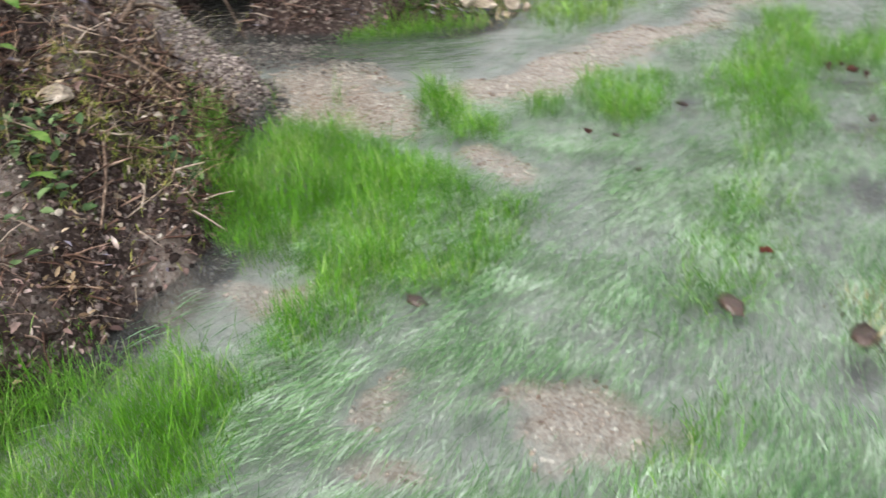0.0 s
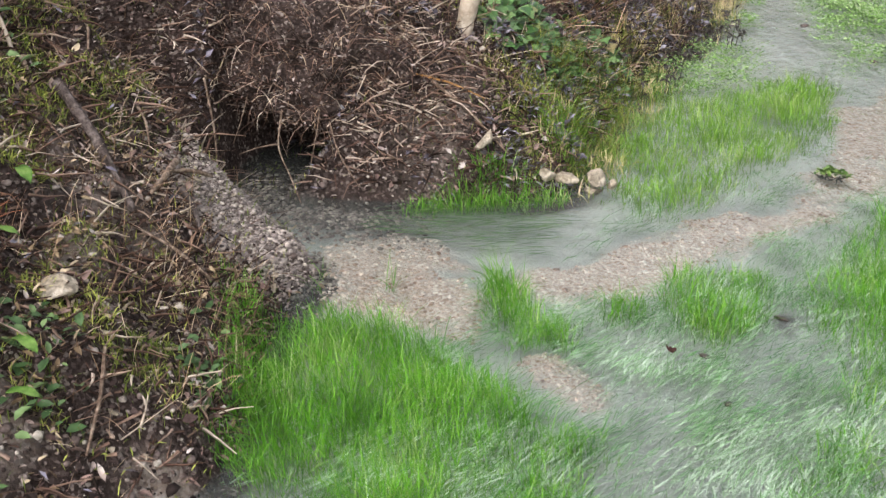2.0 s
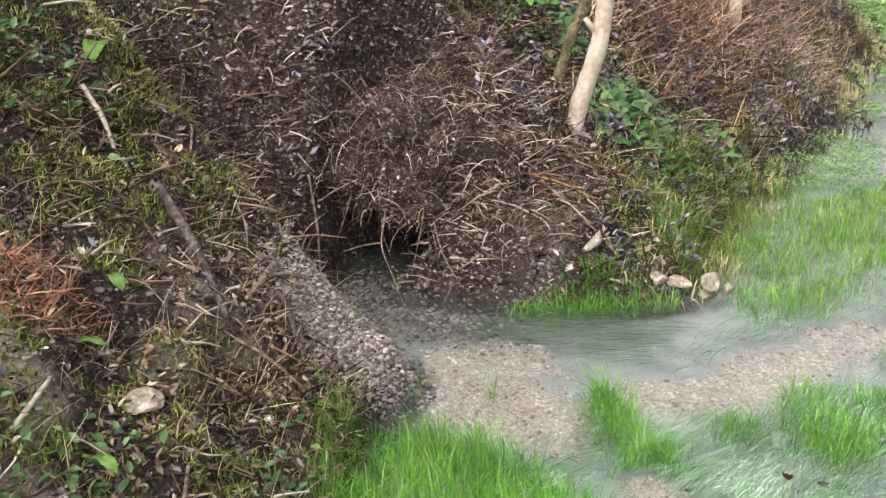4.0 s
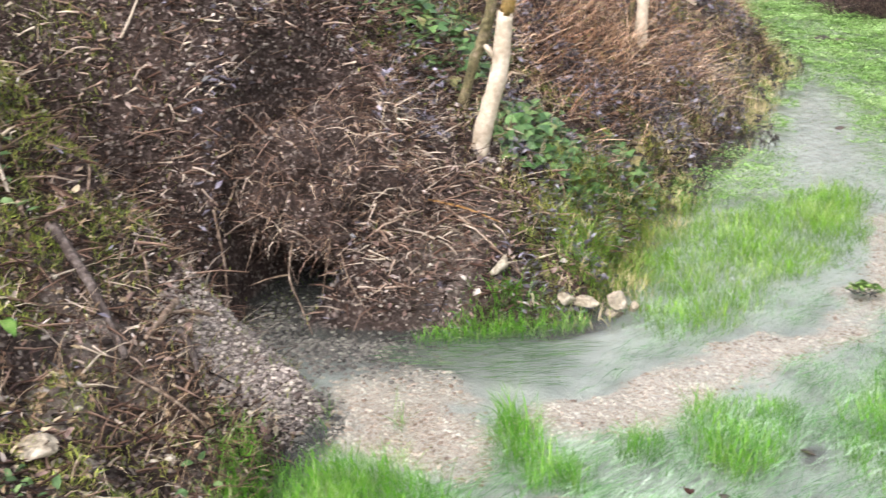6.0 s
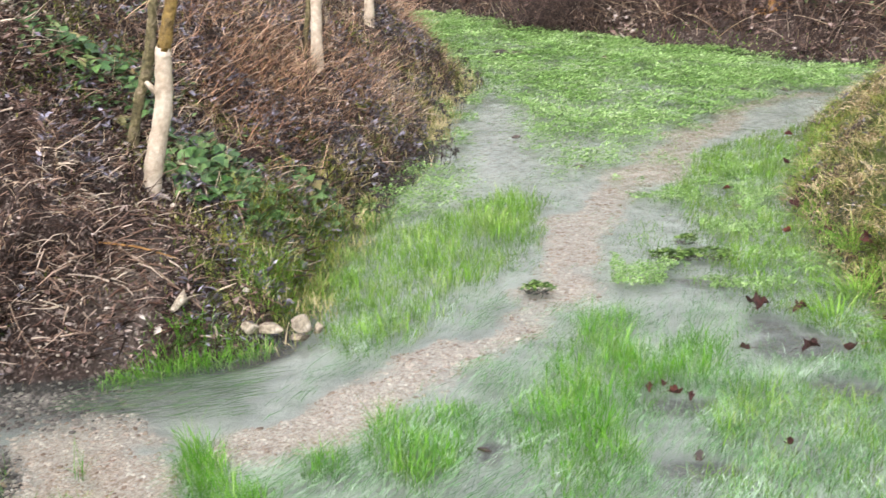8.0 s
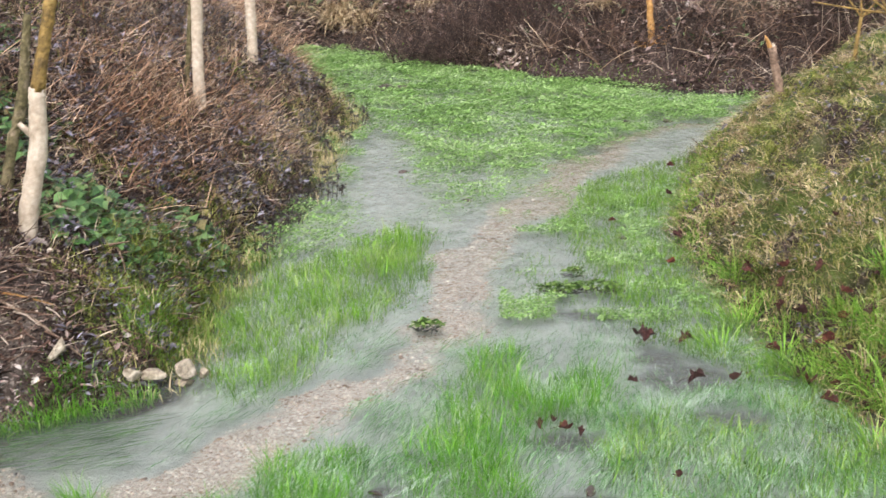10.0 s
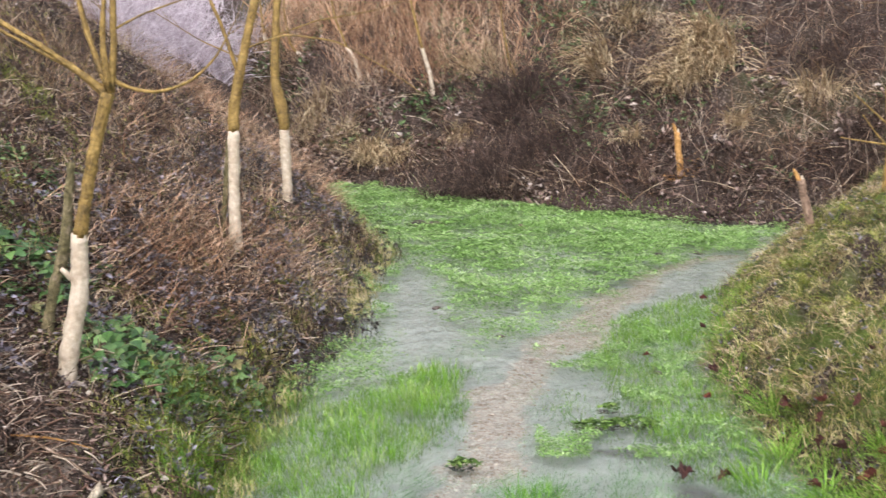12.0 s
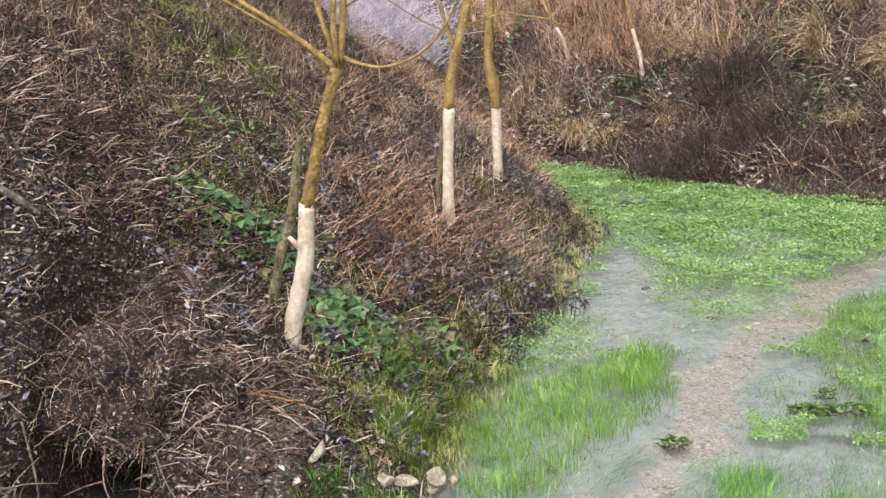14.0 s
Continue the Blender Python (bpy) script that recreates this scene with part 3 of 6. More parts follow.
def tube(points, radii, sides=9, wobble=0.08, seed=1):
    """A limb along points with knots and uneven girth; ends closed."""
    r = np.random.RandomState(seed)
    p, q = np.array(points, float), np.array(radii, float)
    seg = np.r_[0, np.cumsum(np.linalg.norm(np.diff(p, axis=0), axis=1))]
    n = max(len(p), int(seg[-1] / 0.035) + 2)
    n = min(n, 60)
    t = np.linspace(0, seg[-1], n)
    c = np.stack([np.interp(t, seg, p[:, k]) for k in range(3)], -1)
    for _ in range(2):
        c[1:-1] = (c[:-2] + 2 * c[1:-1] + c[2:]) / 4
    c[1:-1] += r.uniform(-1, 1, (n - 2, 3)) * np.interp(t, seg, q)[1:-1, None] * wobble
    g = np.interp(t, seg, q) * (1 + wobble * r.uniform(-1, 1, n))
    d = np.gradient(c, axis=0)
    d /= np.linalg.norm(d, axis=1, keepdims=True)
    ref = np.where(np.abs(d[:, 2:3]) < 0.9, [[0, 0, 1.0]], [[1.0, 0, 0]])
    a = np.cross(d, ref)
    a /= np.linalg.norm(a, axis=1, keepdims=True)
    b = np.cross(d, a)
    rings = []
    lump = 1 + wobble * r.uniform(-1, 1, sides)
    for k in range(sides):
        th = 2 * math.pi * k / sides
        rings.append(c + (a * math.cos(th) + b * math.sin(th)) * (g * lump[k])[:, None])
    v = np.stack(rings, 1).reshape(-1, 3)
    v = np.vstack([v, c[:1], c[-1:]])
    f = []
    for i in range(n - 1):
        for k in range(sides):
            f.append((i * sides + k, i * sides + (k + 1) % sides, (i + 1) * sides + (k + 1) % sides, (i + 1) * sides + k))
    e0, e1 = n * sides, n * sides + 1
    tri = [(e0, (k + 1) % sides, k, k) for k in range(sides)] + [(e1, (n - 1) * sides + k, (n - 1) * sides + (k + 1) % sides, (n - 1) * sides + (k + 1) % sides) for k in range(sides)]
    quads = np.array(f)
    tris = np.vstack([quads[:, [0, 1, 2]], quads[:, [0, 2, 3]], np.array(tri)[:, :3]])
    return v, tris


def limb(name, points, radii, mat, parent, label="", sides=9, wobble=0.08, seed=1, root=None):
    o = np.array((root or parent).matrix_world.translation)
    v, f = tube(np.array(points) - o, radii, sides, wobble, seed)
    return part(name, mesh_of(name, v, f, mat, True), parent, label)


def twigs_on(branch, points, r, mat, root, count, seed):
    """Short side twigs, each a part of its branch."""
    g = np.random.RandomState(seed)
    p = np.array(points, float)
    for k in range(count):
        i = g.randint(1, len(p) - 1) if len(p) > 2 else 0
        s = p[i] + (p[min(i + 1, len(p) - 1)] - p[i]) * g.rand()
        w = np.array((g.uniform(-0.12, 0.12), g.uniform(-0.08, 0.08), g.uniform(0.04, 0.16)))
        limb("twig", [s, s + w * 0.5 + [0.005, 0, 0.005], s + w], [r, r * 0.7, r * 0.3], mat, branch, "", 5, 0.1, seed + k, root)


def joined(*arrays):
    vs, fs, k = [], [], 0
    for v, f in arrays:
        v, f = np.asarray(v).reshape(-1, 3), np.asarray(f)
        if f.shape[1] == 4:
            f = np.vstack([f[:, [0, 1, 2]], f[:, [0, 2, 3]]])
        vs.append(v), fs.append(f + k)
        k += len(v)
    return np.vstack(vs), np.vstack(fs)


def rock_mesh(name, size, flat, mat, seed):
    r = np.random.RandomState(seed)
    v, f = ICO3
    cut = v.copy()
    for _ in range(10):
        d = r.normal(size=3)
        d /= np.linalg.norm(d)
        lim = r.uniform(0.2, 0.5)
        over = np.clip(cut @ d - lim, 0, None)
        cut = cut - over[:, None] * d * 0.98
    cut = cut * 0.72 / np.abs(cut[:, :2]).max() * (1 + 0.03 * r.uniform(-1, 1, (len(v), 1)))
    cut = cut * np.array([1.0, r.uniform(0.65, 0.9), flat]) * size / 2
    return mesh_of(name, cut, f, mat, False)


# ---- grass and water plants ----
def flow(x, y):
    """Heading of the current."""
    return 4.52 + 0.06 * x + 0.6 * (fbm(x, y, 0.5, 2, 81) - 0.5)


def lawn(name, poly, per_m2, height, mat, label, heading=None, lean=(0.05, 0.75), bend=(0.2, 1.2), width=0.003, ragged=0.35, lift=-0.03, soft=0.12):
    """Grass over a patch of the plan, with a ragged edge."""
    p = np.array(poly)
    lo, hi = p.min(0) - soft, p.max(0) + soft
    n = int((hi[0] - lo[0]) * (hi[1] - lo[1]) * per_m2)
    x, y = rng.uniform(lo[0], hi[0], n), rng.uniform(lo[1], hi[1], n)
    jx = x + soft * 1.8 * (fbm(x, y, 0.13, 3, 71) - 0.5) + rng.normal(0, 0.35 * soft, n)
    jy = y + soft * 1.8 * (fbm(x, y, 0.13, 3, 72) - 0.5) + rng.normal(0, 0.35 * soft, n)
    ok = inside(jx, jy, poly) & (rng.rand(n) > ragged * smooth(0.42, 0.58, fbm(x, y, 0.12, 3, 73))) & (gravel_cover(x, y) < 0.7) & (mud(x, y) < 0.4)
    x, y = x[ok], y[ok]
    n = len(x)
    core = inside(x, y, poly)
    base = on_ground(x, y, 0.0)
    base[:, 2] = np.maximum(base[:, 2], lift)
    head = flow(x, y) + rng.normal(0, 1.5, n) if heading is None else heading + rng.normal(0, 0.7, n)
    tall = height * rng.uniform(0.35, 1.15, n) * (0.4 + 1.1 * fbm(x, y, 0.2, 2, 75)) * np.where(core, 1.0, 0.6)
    arr = blades(base, head, tall, width * rng.uniform(0.7, 1.4, n), rng.uniform(*lean, n), rng.uniform(*bend, n), 3)
    return stuff(name, arr, mat, label, "grass")


FRESH = "bright green grass standing in shallow water"
lawn("grass", [(-1.64, 3.10), (-1.44, 3.18), (-1.14, 3.1), (-0.86, 2.92), (-0.77, 2.76), (-0.60, 2.80), (-0.58, 2.58), (-0.63, 2.32), (-0.72, 2.16), (-0.89, 2.22), (-0.94, 1.93), (-1.01, 1.70), (-1.12, 1.80), (-1.17, 2.02), (-1.14, 2.16), (-1.21, 2.27), (-1.39, 2.19), (-1.48, 2.38), (-1.62, 2.62), (-1.72, 2.8), (-1.74, 2.98)], 23000, 0.125, M_GRASS, FRESH, width=0.0026)
lawn("grass", [(-1.75, 1.42), (-1.50, 1.56), (-1.31, 1.80), (-1.12, 1.67), (-1.05, 1.66), (-1.08, 1.44), (-1.00, 1.0), (-1.6, 0.9)], 23000, 0.125, M_GRASS, FRESH, width=0.0026)
for spot in ([(-1.74, 3.56), (-1.67, 3.58), (-1.58, 3.30), (-1.64, 3.27)], [(-1.53, 3.50), (-1.42, 3.52), (-1.37, 3.31), (-1.44, 3.29)],
             [(-1.18, 3.66), (-1.10, 3.70), (-0.95, 3.46), (-0.81, 3.38), (-0.79, 3.21), (-0.95, 3.17), (-1.06, 3.37)], [(-0.76, 3.62), (-0.63, 3.68), (-0.60, 3.50), (-0.73, 3.47)],
             [(-0.60, 3.92), (-0.28, 4.12), (-0.23, 3.74), (-0.36, 3.43), (-0.42, 3.50), (-0.58, 3.62)]):
    lawn("grass", spot, 14000, 0.12, M_GRASS, "bright green grass tuft standing in the stream", soft=0.05, ragged=0.2)
lawn("grass", [(-0.16, 4.0), (-0.02, 4.26), (0.11, 4.9), (0.29, 5.08), (0.26, 4.56), (0.44, 4.74), (0.72, 4.8), (0.62, 4.42), (0.41, 4.14), (0.29, 4.03), (0.27, 3.74), (0.19, 3.2), (0.04, 3.16), (-0.04, 3.6)], 9500, 0.13, M_GRASS, FRESH, ragged=0.55)
lawn("grass", [(0.0, 3.14), (0.27, 3.13), (0.21, 2.50), (0.03, 2.2), (-0.13, 2.1), (-0.10, 2.70)], 11000, 0.10, M_GRASS, FRESH, lean=(0.3, 1.0), ragged=0.7)
lawn("grass", [(-0.1, 1.74), (0.08, 1.95), (0.05, 1.2), (-0.2, 1.2)], 9000, 0.12, M_GRASS, FRESH, ragged=0.5)
lawn("grass", [(0.33, 2.45), (0.6, 2.6), (0.6, 2.0), (0.37, 2.2)], 9000, 0.10, M_MOUND, "short olive grass on a small hummock")
lawn("grass", [(-1.64, 4.10), (-1.5, 4.24), (-1.22, 4.42), (-1.08, 4.5), (-1.1, 4.36), (-1.42, 4.14), (-1.6, 4.03)], 16000, 0.11, M_GRASS, "green grass fringe at the foot of the bank", soft=0.04)
lawn("grass", [(-1.28, 4.64), (-1.34, 4.95), (-1.16, 5.15), (-0.98, 5.0), (-1.06, 4.7)], 10000, 0.12, M_PALEGRASS, "green grass tuft above the pale rocks", ragged=0.4)
lawn("grass", [(-1.38, 4.7), (-1.46, 5.2), (-1.34, 5.8), (-1.1, 6.1), (-1.02, 5.4), (-1.08, 4.82), (-1.2, 4.7)], 9500, 0.13, M_MOSS, "olive grass climbing the foot of the leafy bank", ragged=0.6)
lawn("grass", [(-1.02, 4.9), (-1.0, 5.6), (-0.82, 6.04), (-0.51, 6.48), (-0.20, 6.74), (-0.14, 5.90), (-0.3, 5.46), (-0.51, 4.93), (-0.65, 4.51), (-0.88, 4.46)], 8500, 0.11, M_PALEGRASS, FRESH, width=0.0038)
lawn("grass", [(-1.28, 4.72), (-1.3, 5.3), (-1.16, 5.95), (-0.98, 6.4), (-0.82, 6.3), (-0.9, 5.4), (-0.84, 4.76), (-1.04, 4.8)], 7500, 0.09, M_PALEGRASS, "bright grass creeping up the foot of the bank", ragged=0.5)
lawn("grass", [(0.5, 4.2), (1.0, 4.5), (1.5, 4.6), (1.5, 3.6), (0.8, 3.3), (0.45, 3.5)], 7500, 0.1, M_PALEGRASS, FRESH, ragged=0.8)
lawn("grass", [(0.75, 5.5), (0.9, 4.7), (1.5, 4.5), (1.4, 5.2), (1.25, 6.0), (1.3, 6.9), (1.75, 8.9), (1.2, 8.3), (0.68, 7.6), (0.5, 6.7), (0.62, 6.1)], 8500, 0.075, M_PALEGRASS, "bright green grass along the wet foot of the mound", width=0.0042, ragged=0.6)
lawn("grass", [(0.2, 5.5), (0.34, 6.3), (0.5, 6.2), (0.85, 5.7), (0.7, 5.3)], 2500, 0.06, M_PALEGRASS, "thin grass in the flooded margin", width=0.004, ragged=0.7)
lawn("grass", [(1.6, 10.4), (2.6, 10.9), (1.5, 11.3), (0.4, 11.9), (-1.0, 13.1), (-1.7, 13.4), (-1.5, 12.9), (0.2, 11.6), (1.2, 10.7)], 1100, 0.05, M_PALEGRASS, "bright grass along the far edge of the pool", width=0.007, ragged=0.5)


def drowned_grass():
    def keep(x, y):
        open_bed = (bank_depth(x, y) < -0.06) & (mound_depth(x, y) < -0.05)
        main = smooth(5.6, 4.6, y) * (x > -1.05 - 0.1 * y + 0.1)
        return open_bed * np.clip(1 - 1.25 * gravel_cover(x, y), 0, 1) * (1 - smooth(-0.75, -1.0, x) * smooth(3.5, 3.7, y)) * np.clip(main, 0.12, 1) * (0.3 + 0.7 * smooth(0.38, 0.56, fbm(x, y, 0.22, 3, 83))) * (1 - 0.9 * mud(x, y)) * (1 - 0.7 * smooth(-0.2, -0.4, x) * smooth(3.9, 4.2, y))
    x, y = scatter(82000, (-1.5, 0.9, 1.6, 7.2), keep)
    n = len(x)
    base = np.stack([x, y, rng.uniform(-0.02, 0.003, n)], -1)
    length = rng.uniform(0.05, 0.16, n)
    arr = blades(base, flow(x, y) + rng.normal(0, 0.22, n), length, rng.uniform(0.0013, 0.0032, n), rng.uniform(1.1, 1.5, n), rng.uniform(0.05, 0.4, n), 2)
    arr[0][:, 2] = np.minimum(arr[0][:, 2], 0.009)
    return stuff("drowned_grass", arr, M_DROWNED, "pale grass combed flat by the current, just under water", "grass")


drowned_grass()


def water_weed():
    x, y = scatter(520, (-1.75, 3.86, -1.1, 4.3), lambda x, y: (bank_depth(x, y) < -0.04) * smooth(0.3, 0.15, np.abs(y - 4.02 - 0.12 * (x + 1.4))) * (0.3 + 0.7 * fbm(x, y, 0.1, 2, 85)))
    n = len(x)
    base = np.stack([x, y, rng.uniform(-0.035, -0.008, n)], -1)
    arr = blades(base, 0.28 + rng.normal(0, 0.16, n), rng.uniform(0.06, 0.18, n), rng.uniform(0.002, 0.005, n), rng.uniform(1.3, 1.52, n), rng.uniform(0.02, 0.2, n), 2)
    arr[0][:, 2] = np.minimum(arr[0][:, 2], -0.004)
    return stuff("water_weed", arr, M_WEED, "dark green weed streaming under the spring water", "water weed")


water_weed()


def cress_mat():
    pool = [(-1.75, 13.2), (-0.24, 12.2), (1.28, 11.1), (2.25, 10.6), (2.2, 10.1), (1.55, 9.75), (1.05, 9.2), (0.42, 8.1), (0.05, 7.35), (-0.12, 7.2), (-0.36, 8.1), (-0.62, 9.6), (-1.1, 10.2), (-1.45, 11.46)]
    side = [(-0.95, 7.2), (-0.62, 6.84), (-0.48, 6.4), (-0.72, 6.2), (-0.98, 6.4)]

    def keep(x, y):
        jx, jy = x + 0.6 * (fbm(x, y, 0.35, 4, 91) - 0.5), y + 1.0 * (fbm(x, y, 0.35, 4, 92) - 0.5)
        jx, jy = jx + rng.normal(0, 0.06, x.shape), jy + rng.normal(0, 0.14, x.shape)
        a = (inside(jx, jy, pool) * np.interp(y, [7, 9], [0.45, 1])) + inside(jx, jy, side) * 0.8
        d = bank_depth(x, y)
        a = np.maximum(a, 0.7 * (d > -0.3) * (d < 0.05) * smooth(0.45, 0.6, fbm(x, y, 0.25, 3, 98)))
        return a * (0.25 + 0.75 * smooth(0.4, 0.54, 0.6 * fbm(x, y, 0.28, 3, 93) + 0.4 * fbm(x * 0.35, y, 0.2, 2, 97))) + 0.03 * (fbm(x, y, 0.2, 3, 94) > 0.6) * (bank_depth(x, y) < 0) * (mound_depth(x, y) < 0) * (hill_depth(x, y) < 0)
    x, y = scatter(92000, (-1.9, 6.1, 2.4, 13.4), keep)
    n = len(x)
    base = np.stack([x, y, np.abs(rng.normal(0.004, 0.02, n)) * (0.2 + 0.6 * fbm(x, y, 0.22, 3, 95)) + 0.035 * smooth(0.45, 0.75, fbm(x, y, 0.16, 3, 195)) * rng.uniform(0.3, 1, n)], -1)
    size = rng.uniform(0.008, 0.021, n) * np.interp(y, [6, 12], [0.9, 1.35])
    arr = leaves(base, rng.uniform(0, 6.28, n), size, size * 0.95, rng.uniform(-0.2, 0.4, n), rng.uniform(-0.4, 0.4, n), detail=2)
    return stuff("watercress_mat", arr, M_CRESS, "mat of small green watercress covering the pool", "watercress")


cress_mat()


def floating_cress():
    x, y = scatter(8500, (0.2, 5.3, 1.25, 7.6), lambda x, y: smooth(0.53, 0.65, fbm(x, y, 0.18, 3, 96)) * (1 - gravel_cover(x, y)) * (mound_depth(x, y) < 0))
    n = len(x)
    base = np.stack([x, y, rng.uniform(0.002, 0.018, n)], -1)
    arr = leaves(base, rng.uniform(0, 6.28, n), rng.uniform(0.008, 0.018, n), rng.uniform(0.008, 0.016, n), rng.uniform(-0.2, 0.5, n), rng.uniform(-0.4, 0.4, n), detail=2)
    return stuff("floating_cress", arr, M_CRESS, "loose cress leaves floating beside the channel", "watercress")


floating_cress()


def foot_fringe():
    """Grass and herbs that blur the foot of the left bank."""
    def keep(x, y):
        d = bank_depth(x, y)
        return smooth(-0.22, -0.02, d) * smooth(0.3, 0.05, d) * (0.1 + 0.9 * smooth(0.42, 0.6, fbm(x, y, 0.3, 3, 99)))
    x, y = scatter(7500, (-1.9, 4.4, -0.6, 11.5), keep)
    n = len(x)
    base = on_ground(x, y)
    base[:, 2] = np.maximum(base[:, 2], -0.02)
    arr = blades(base, rng.uniform(0, 6.28, n), rng.uniform(0.03, 0.11, n), rng.uniform(0.003, 0.006, n), rng.uniform(0.1, 0.9, n), rng.uniform(0.2, 1.3, n), 3)
    return stuff("grass_fringe", arr, M_MOUND, "olive grass fringe where the bank meets the water", "grass")


foot_fringe()


def cress_clump(at, wide, deep, count):
    thing = holder("cress_clump", at, "dark-rooted clump of cress stranded in the stream", "water plant", "cress clumps in the stream")
    a, r = rng.uniform(0, 6.28, count), np.sqrt(rng.rand(count))
    base = np.stack([np.cos(a) * r * wide / 2, np.sin(a) * r * deep / 2, 0.006 + 0.024 * (1 - r * r) * rng.uniform(0.5, 1.2, count)], -1)
    part("leaf_tuft", mesh_of("leaf_tuft", *leaves(base, rng.uniform(0, 6.28, count), rng.uniform(0.014, 0.03, count), 0.022, rng.uniform(-0.1, 0.7, count), rng.uniform(-0.5, 0.5, count)), M_CLUMP, True), thing)
    k = count // 3
    a, r = rng.uniform(0, 6.28, k), np.sqrt(rng.rand(k))
    base = np.stack([np.cos(a) * r * wide / 2, np.sin(a) * r * deep / 2, np.full(k, -0.01)], -1)
    tagged(part("root_clod", mesh_of("root_clod", *rods(base, rng.uniform(0, 6.28, k), rng.uniform(-0.1, 0.5, k), rng.uniform(0.02, 0.05, k), 0.004), M_SODDEN, True), thing), "dark sodden roots", kind="stuff")


cress_clump((-0.11, 5.2, 0), 0.13, 0.07, 90)
cress_clump((0.47, 5.7, 0), 0.2, 0.09, 150)
cress_clump((0.66, 5.74, 0), 0.26, 0.1, 160)
cress_clump((0.56, 5.95, 0), 0.1, 0.06, 60)


# ---- gravel and stones ----
def gravel_bed():
    x, y = scatter(6800, (-2.2, 1.1, 2.0, 9.9), lambda x, y: gravel_cover(x, y) * np.interp(y, [1, 2.5, 3.2, 5, 10], [0.2, 0.3, 1, 0.8, 0.3]) * (mound_depth(x, y) < 0))
    n = len(x)
    s = rng.uniform(0.003, 0.008, n) * rng.choice([1, 1, 1, 1.7], n)
    base = np.stack([x, y, ground_height(x, y) - s * 0.15], -1)
    return stuff("gravel_bed", pebbles(base, s), M_GRAVEL, "pale flint and chalk gravel under clear water", "gravel", False)


def gravel_cone():
    def keep(x, y):
        return smooth(0.2, 0.6, np.exp(-(((x + 1.92) / 0.27) ** 2 + ((y - 3.34) / 0.27) ** 2)))
    x, y = scatter(11000, (-2.5, 2.6, -1.5, 3.9), keep)
    n = len(x)
    s = rng.uniform(0.002, 0.005, n) * rng.choice([1, 1, 1, 1, 1, 1.5, 2.6], n)
    base = np.stack([x, y, ground_height(x, y) + s * 0.2], -1)
    return stuff("gravel_cone", pebbles(base, s, 0.45), M_CONE, "washed-out cone of gravel beside the spring mouth", "gravel", False)


def bank_pebbles():
    def keep(x, y):
        d = bank_depth(x, y)
        return (d > 0.02) * off_cone(x, y) * (0.12 + 0.88 * smooth(0.42, 0.62, fbm(x, y, 0.3, 3, 101))) * np.interp(y, [2, 3.6, 4.2, 8], [1, 1, 0.45, 0.15])
    x, y = scatter(5200, (-4.2, 1.2, -1.0, 8.0), keep)
    n = len(x)
    s = rng.uniform(0.003, 0.009, n) * rng.choice([1, 1, 1, 1, 2.2], n)
    return stuff("bank_pebbles", pebbles(np.stack([x, y, ground_height(x, y) + s * 0.2], -1), s), M_CRUMB, "small grey-brown pebbles strewn over the dark bank", "pebbles", False)


def spring_bed():
    """Brown stones on the bed where the spring comes out."""
    x, y = scatter(1500, (-2.5, 3.7, -1.35, 4.45), lambda x, y: np.exp(-(((x + 2.0) / 0.3) ** 2 + ((y - 3.98) / 0.2) ** 2)) * (ground_height(x, y) < -0.01))
    n = len(x)
    s = rng.uniform(0.005, 0.014, n)
    return stuff("spring_stones", pebbles(np.stack([x, y, ground_height(x, y) + s * 0.1], -1), s, 0.5), M_CONE, "brown stones on the bed of the spring", "gravel", False)


def soil_crumbs():
    """Crumbs of earth, chalk chips and grit that roughen the bare soil."""
    def keep(x, y):
        d = bank_depth(x, y)
        return (d > 0.02) * (d < 2.4) * np.maximum(off_cone(x, y), 0.3 * (y < 3.7)) * steep(x, y) * (0.35 + 0.65 * smooth(0.4, 0.6, fbm(x, y, 0.25, 3, 103))) * np.interp(y, [1.4, 5, 6.5], [1, 0.9, 0.15])
    x, y = scatter(17000, (-3.7, 1.3, -1.05, 6.6), keep)
    n = len(x)
    s = rng.uniform(0.003, 0.0085, n) * rng.choice([1, 1, 1, 1, 1, 1, 1.9], n)
    return stuff("soil_crumbs", pebbles(np.stack([x, y, ground_height(x, y) + s * 0.4], -1), s, 0.7), M_CRUMB, "dark crumbs of earth with pale chalk chips", "soil", False)


spring_bed()
gravel_bed(), gravel_cone(), bank_pebbles(), soil_crumbs()


def rock(at, size, flat, label, seed, sink=0.25, mat=M_ROCK, turn=0):
    ob = tagged(new("limestone_rock" if mat is M_ROCK else "stream_stone", rock_mesh("rock", size, flat, mat, seed)), label, "rock", "loose rocks")
    z = float(ground_height(at[0], at[1]))
    return pinned(ob, (at[0], at[1], z + size * flat * (0.5 - sink)), turn)


rock((-1.4, 4.33), 0.18, 0.75, "pale cream angular limestone rock on the bank", 3, -0.15, turn=40)
rock((-1.08, 4.49), 0.19, 0.7, "broad pale limestone rock at the water's edge", 5, -0.3, turn=10)
rock((-0.99, 4.55), 0.17, 0.7, "pale limestone rock beside grass at the water", 8, -0.3, turn=80)
rock((-1.17, 4.45), 0.14, 0.7, "cracked pale limestone piece at the water's edge", 15, -0.3, turn=50)
rock((-0.94, 4.6), 0.12, 0.7, "pale limestone piece half in grass", 16, -0.3, turn=120)
rock((-1.02, 4.56), 0.14, 0.7, "pale limestone piece behind larger rocks", 17, 0.0, turn=160)
rock((-1.87, 2.25), 0.18, 0.5, "flat whitish limestone rock bedded in the bank", 9, -0.05)
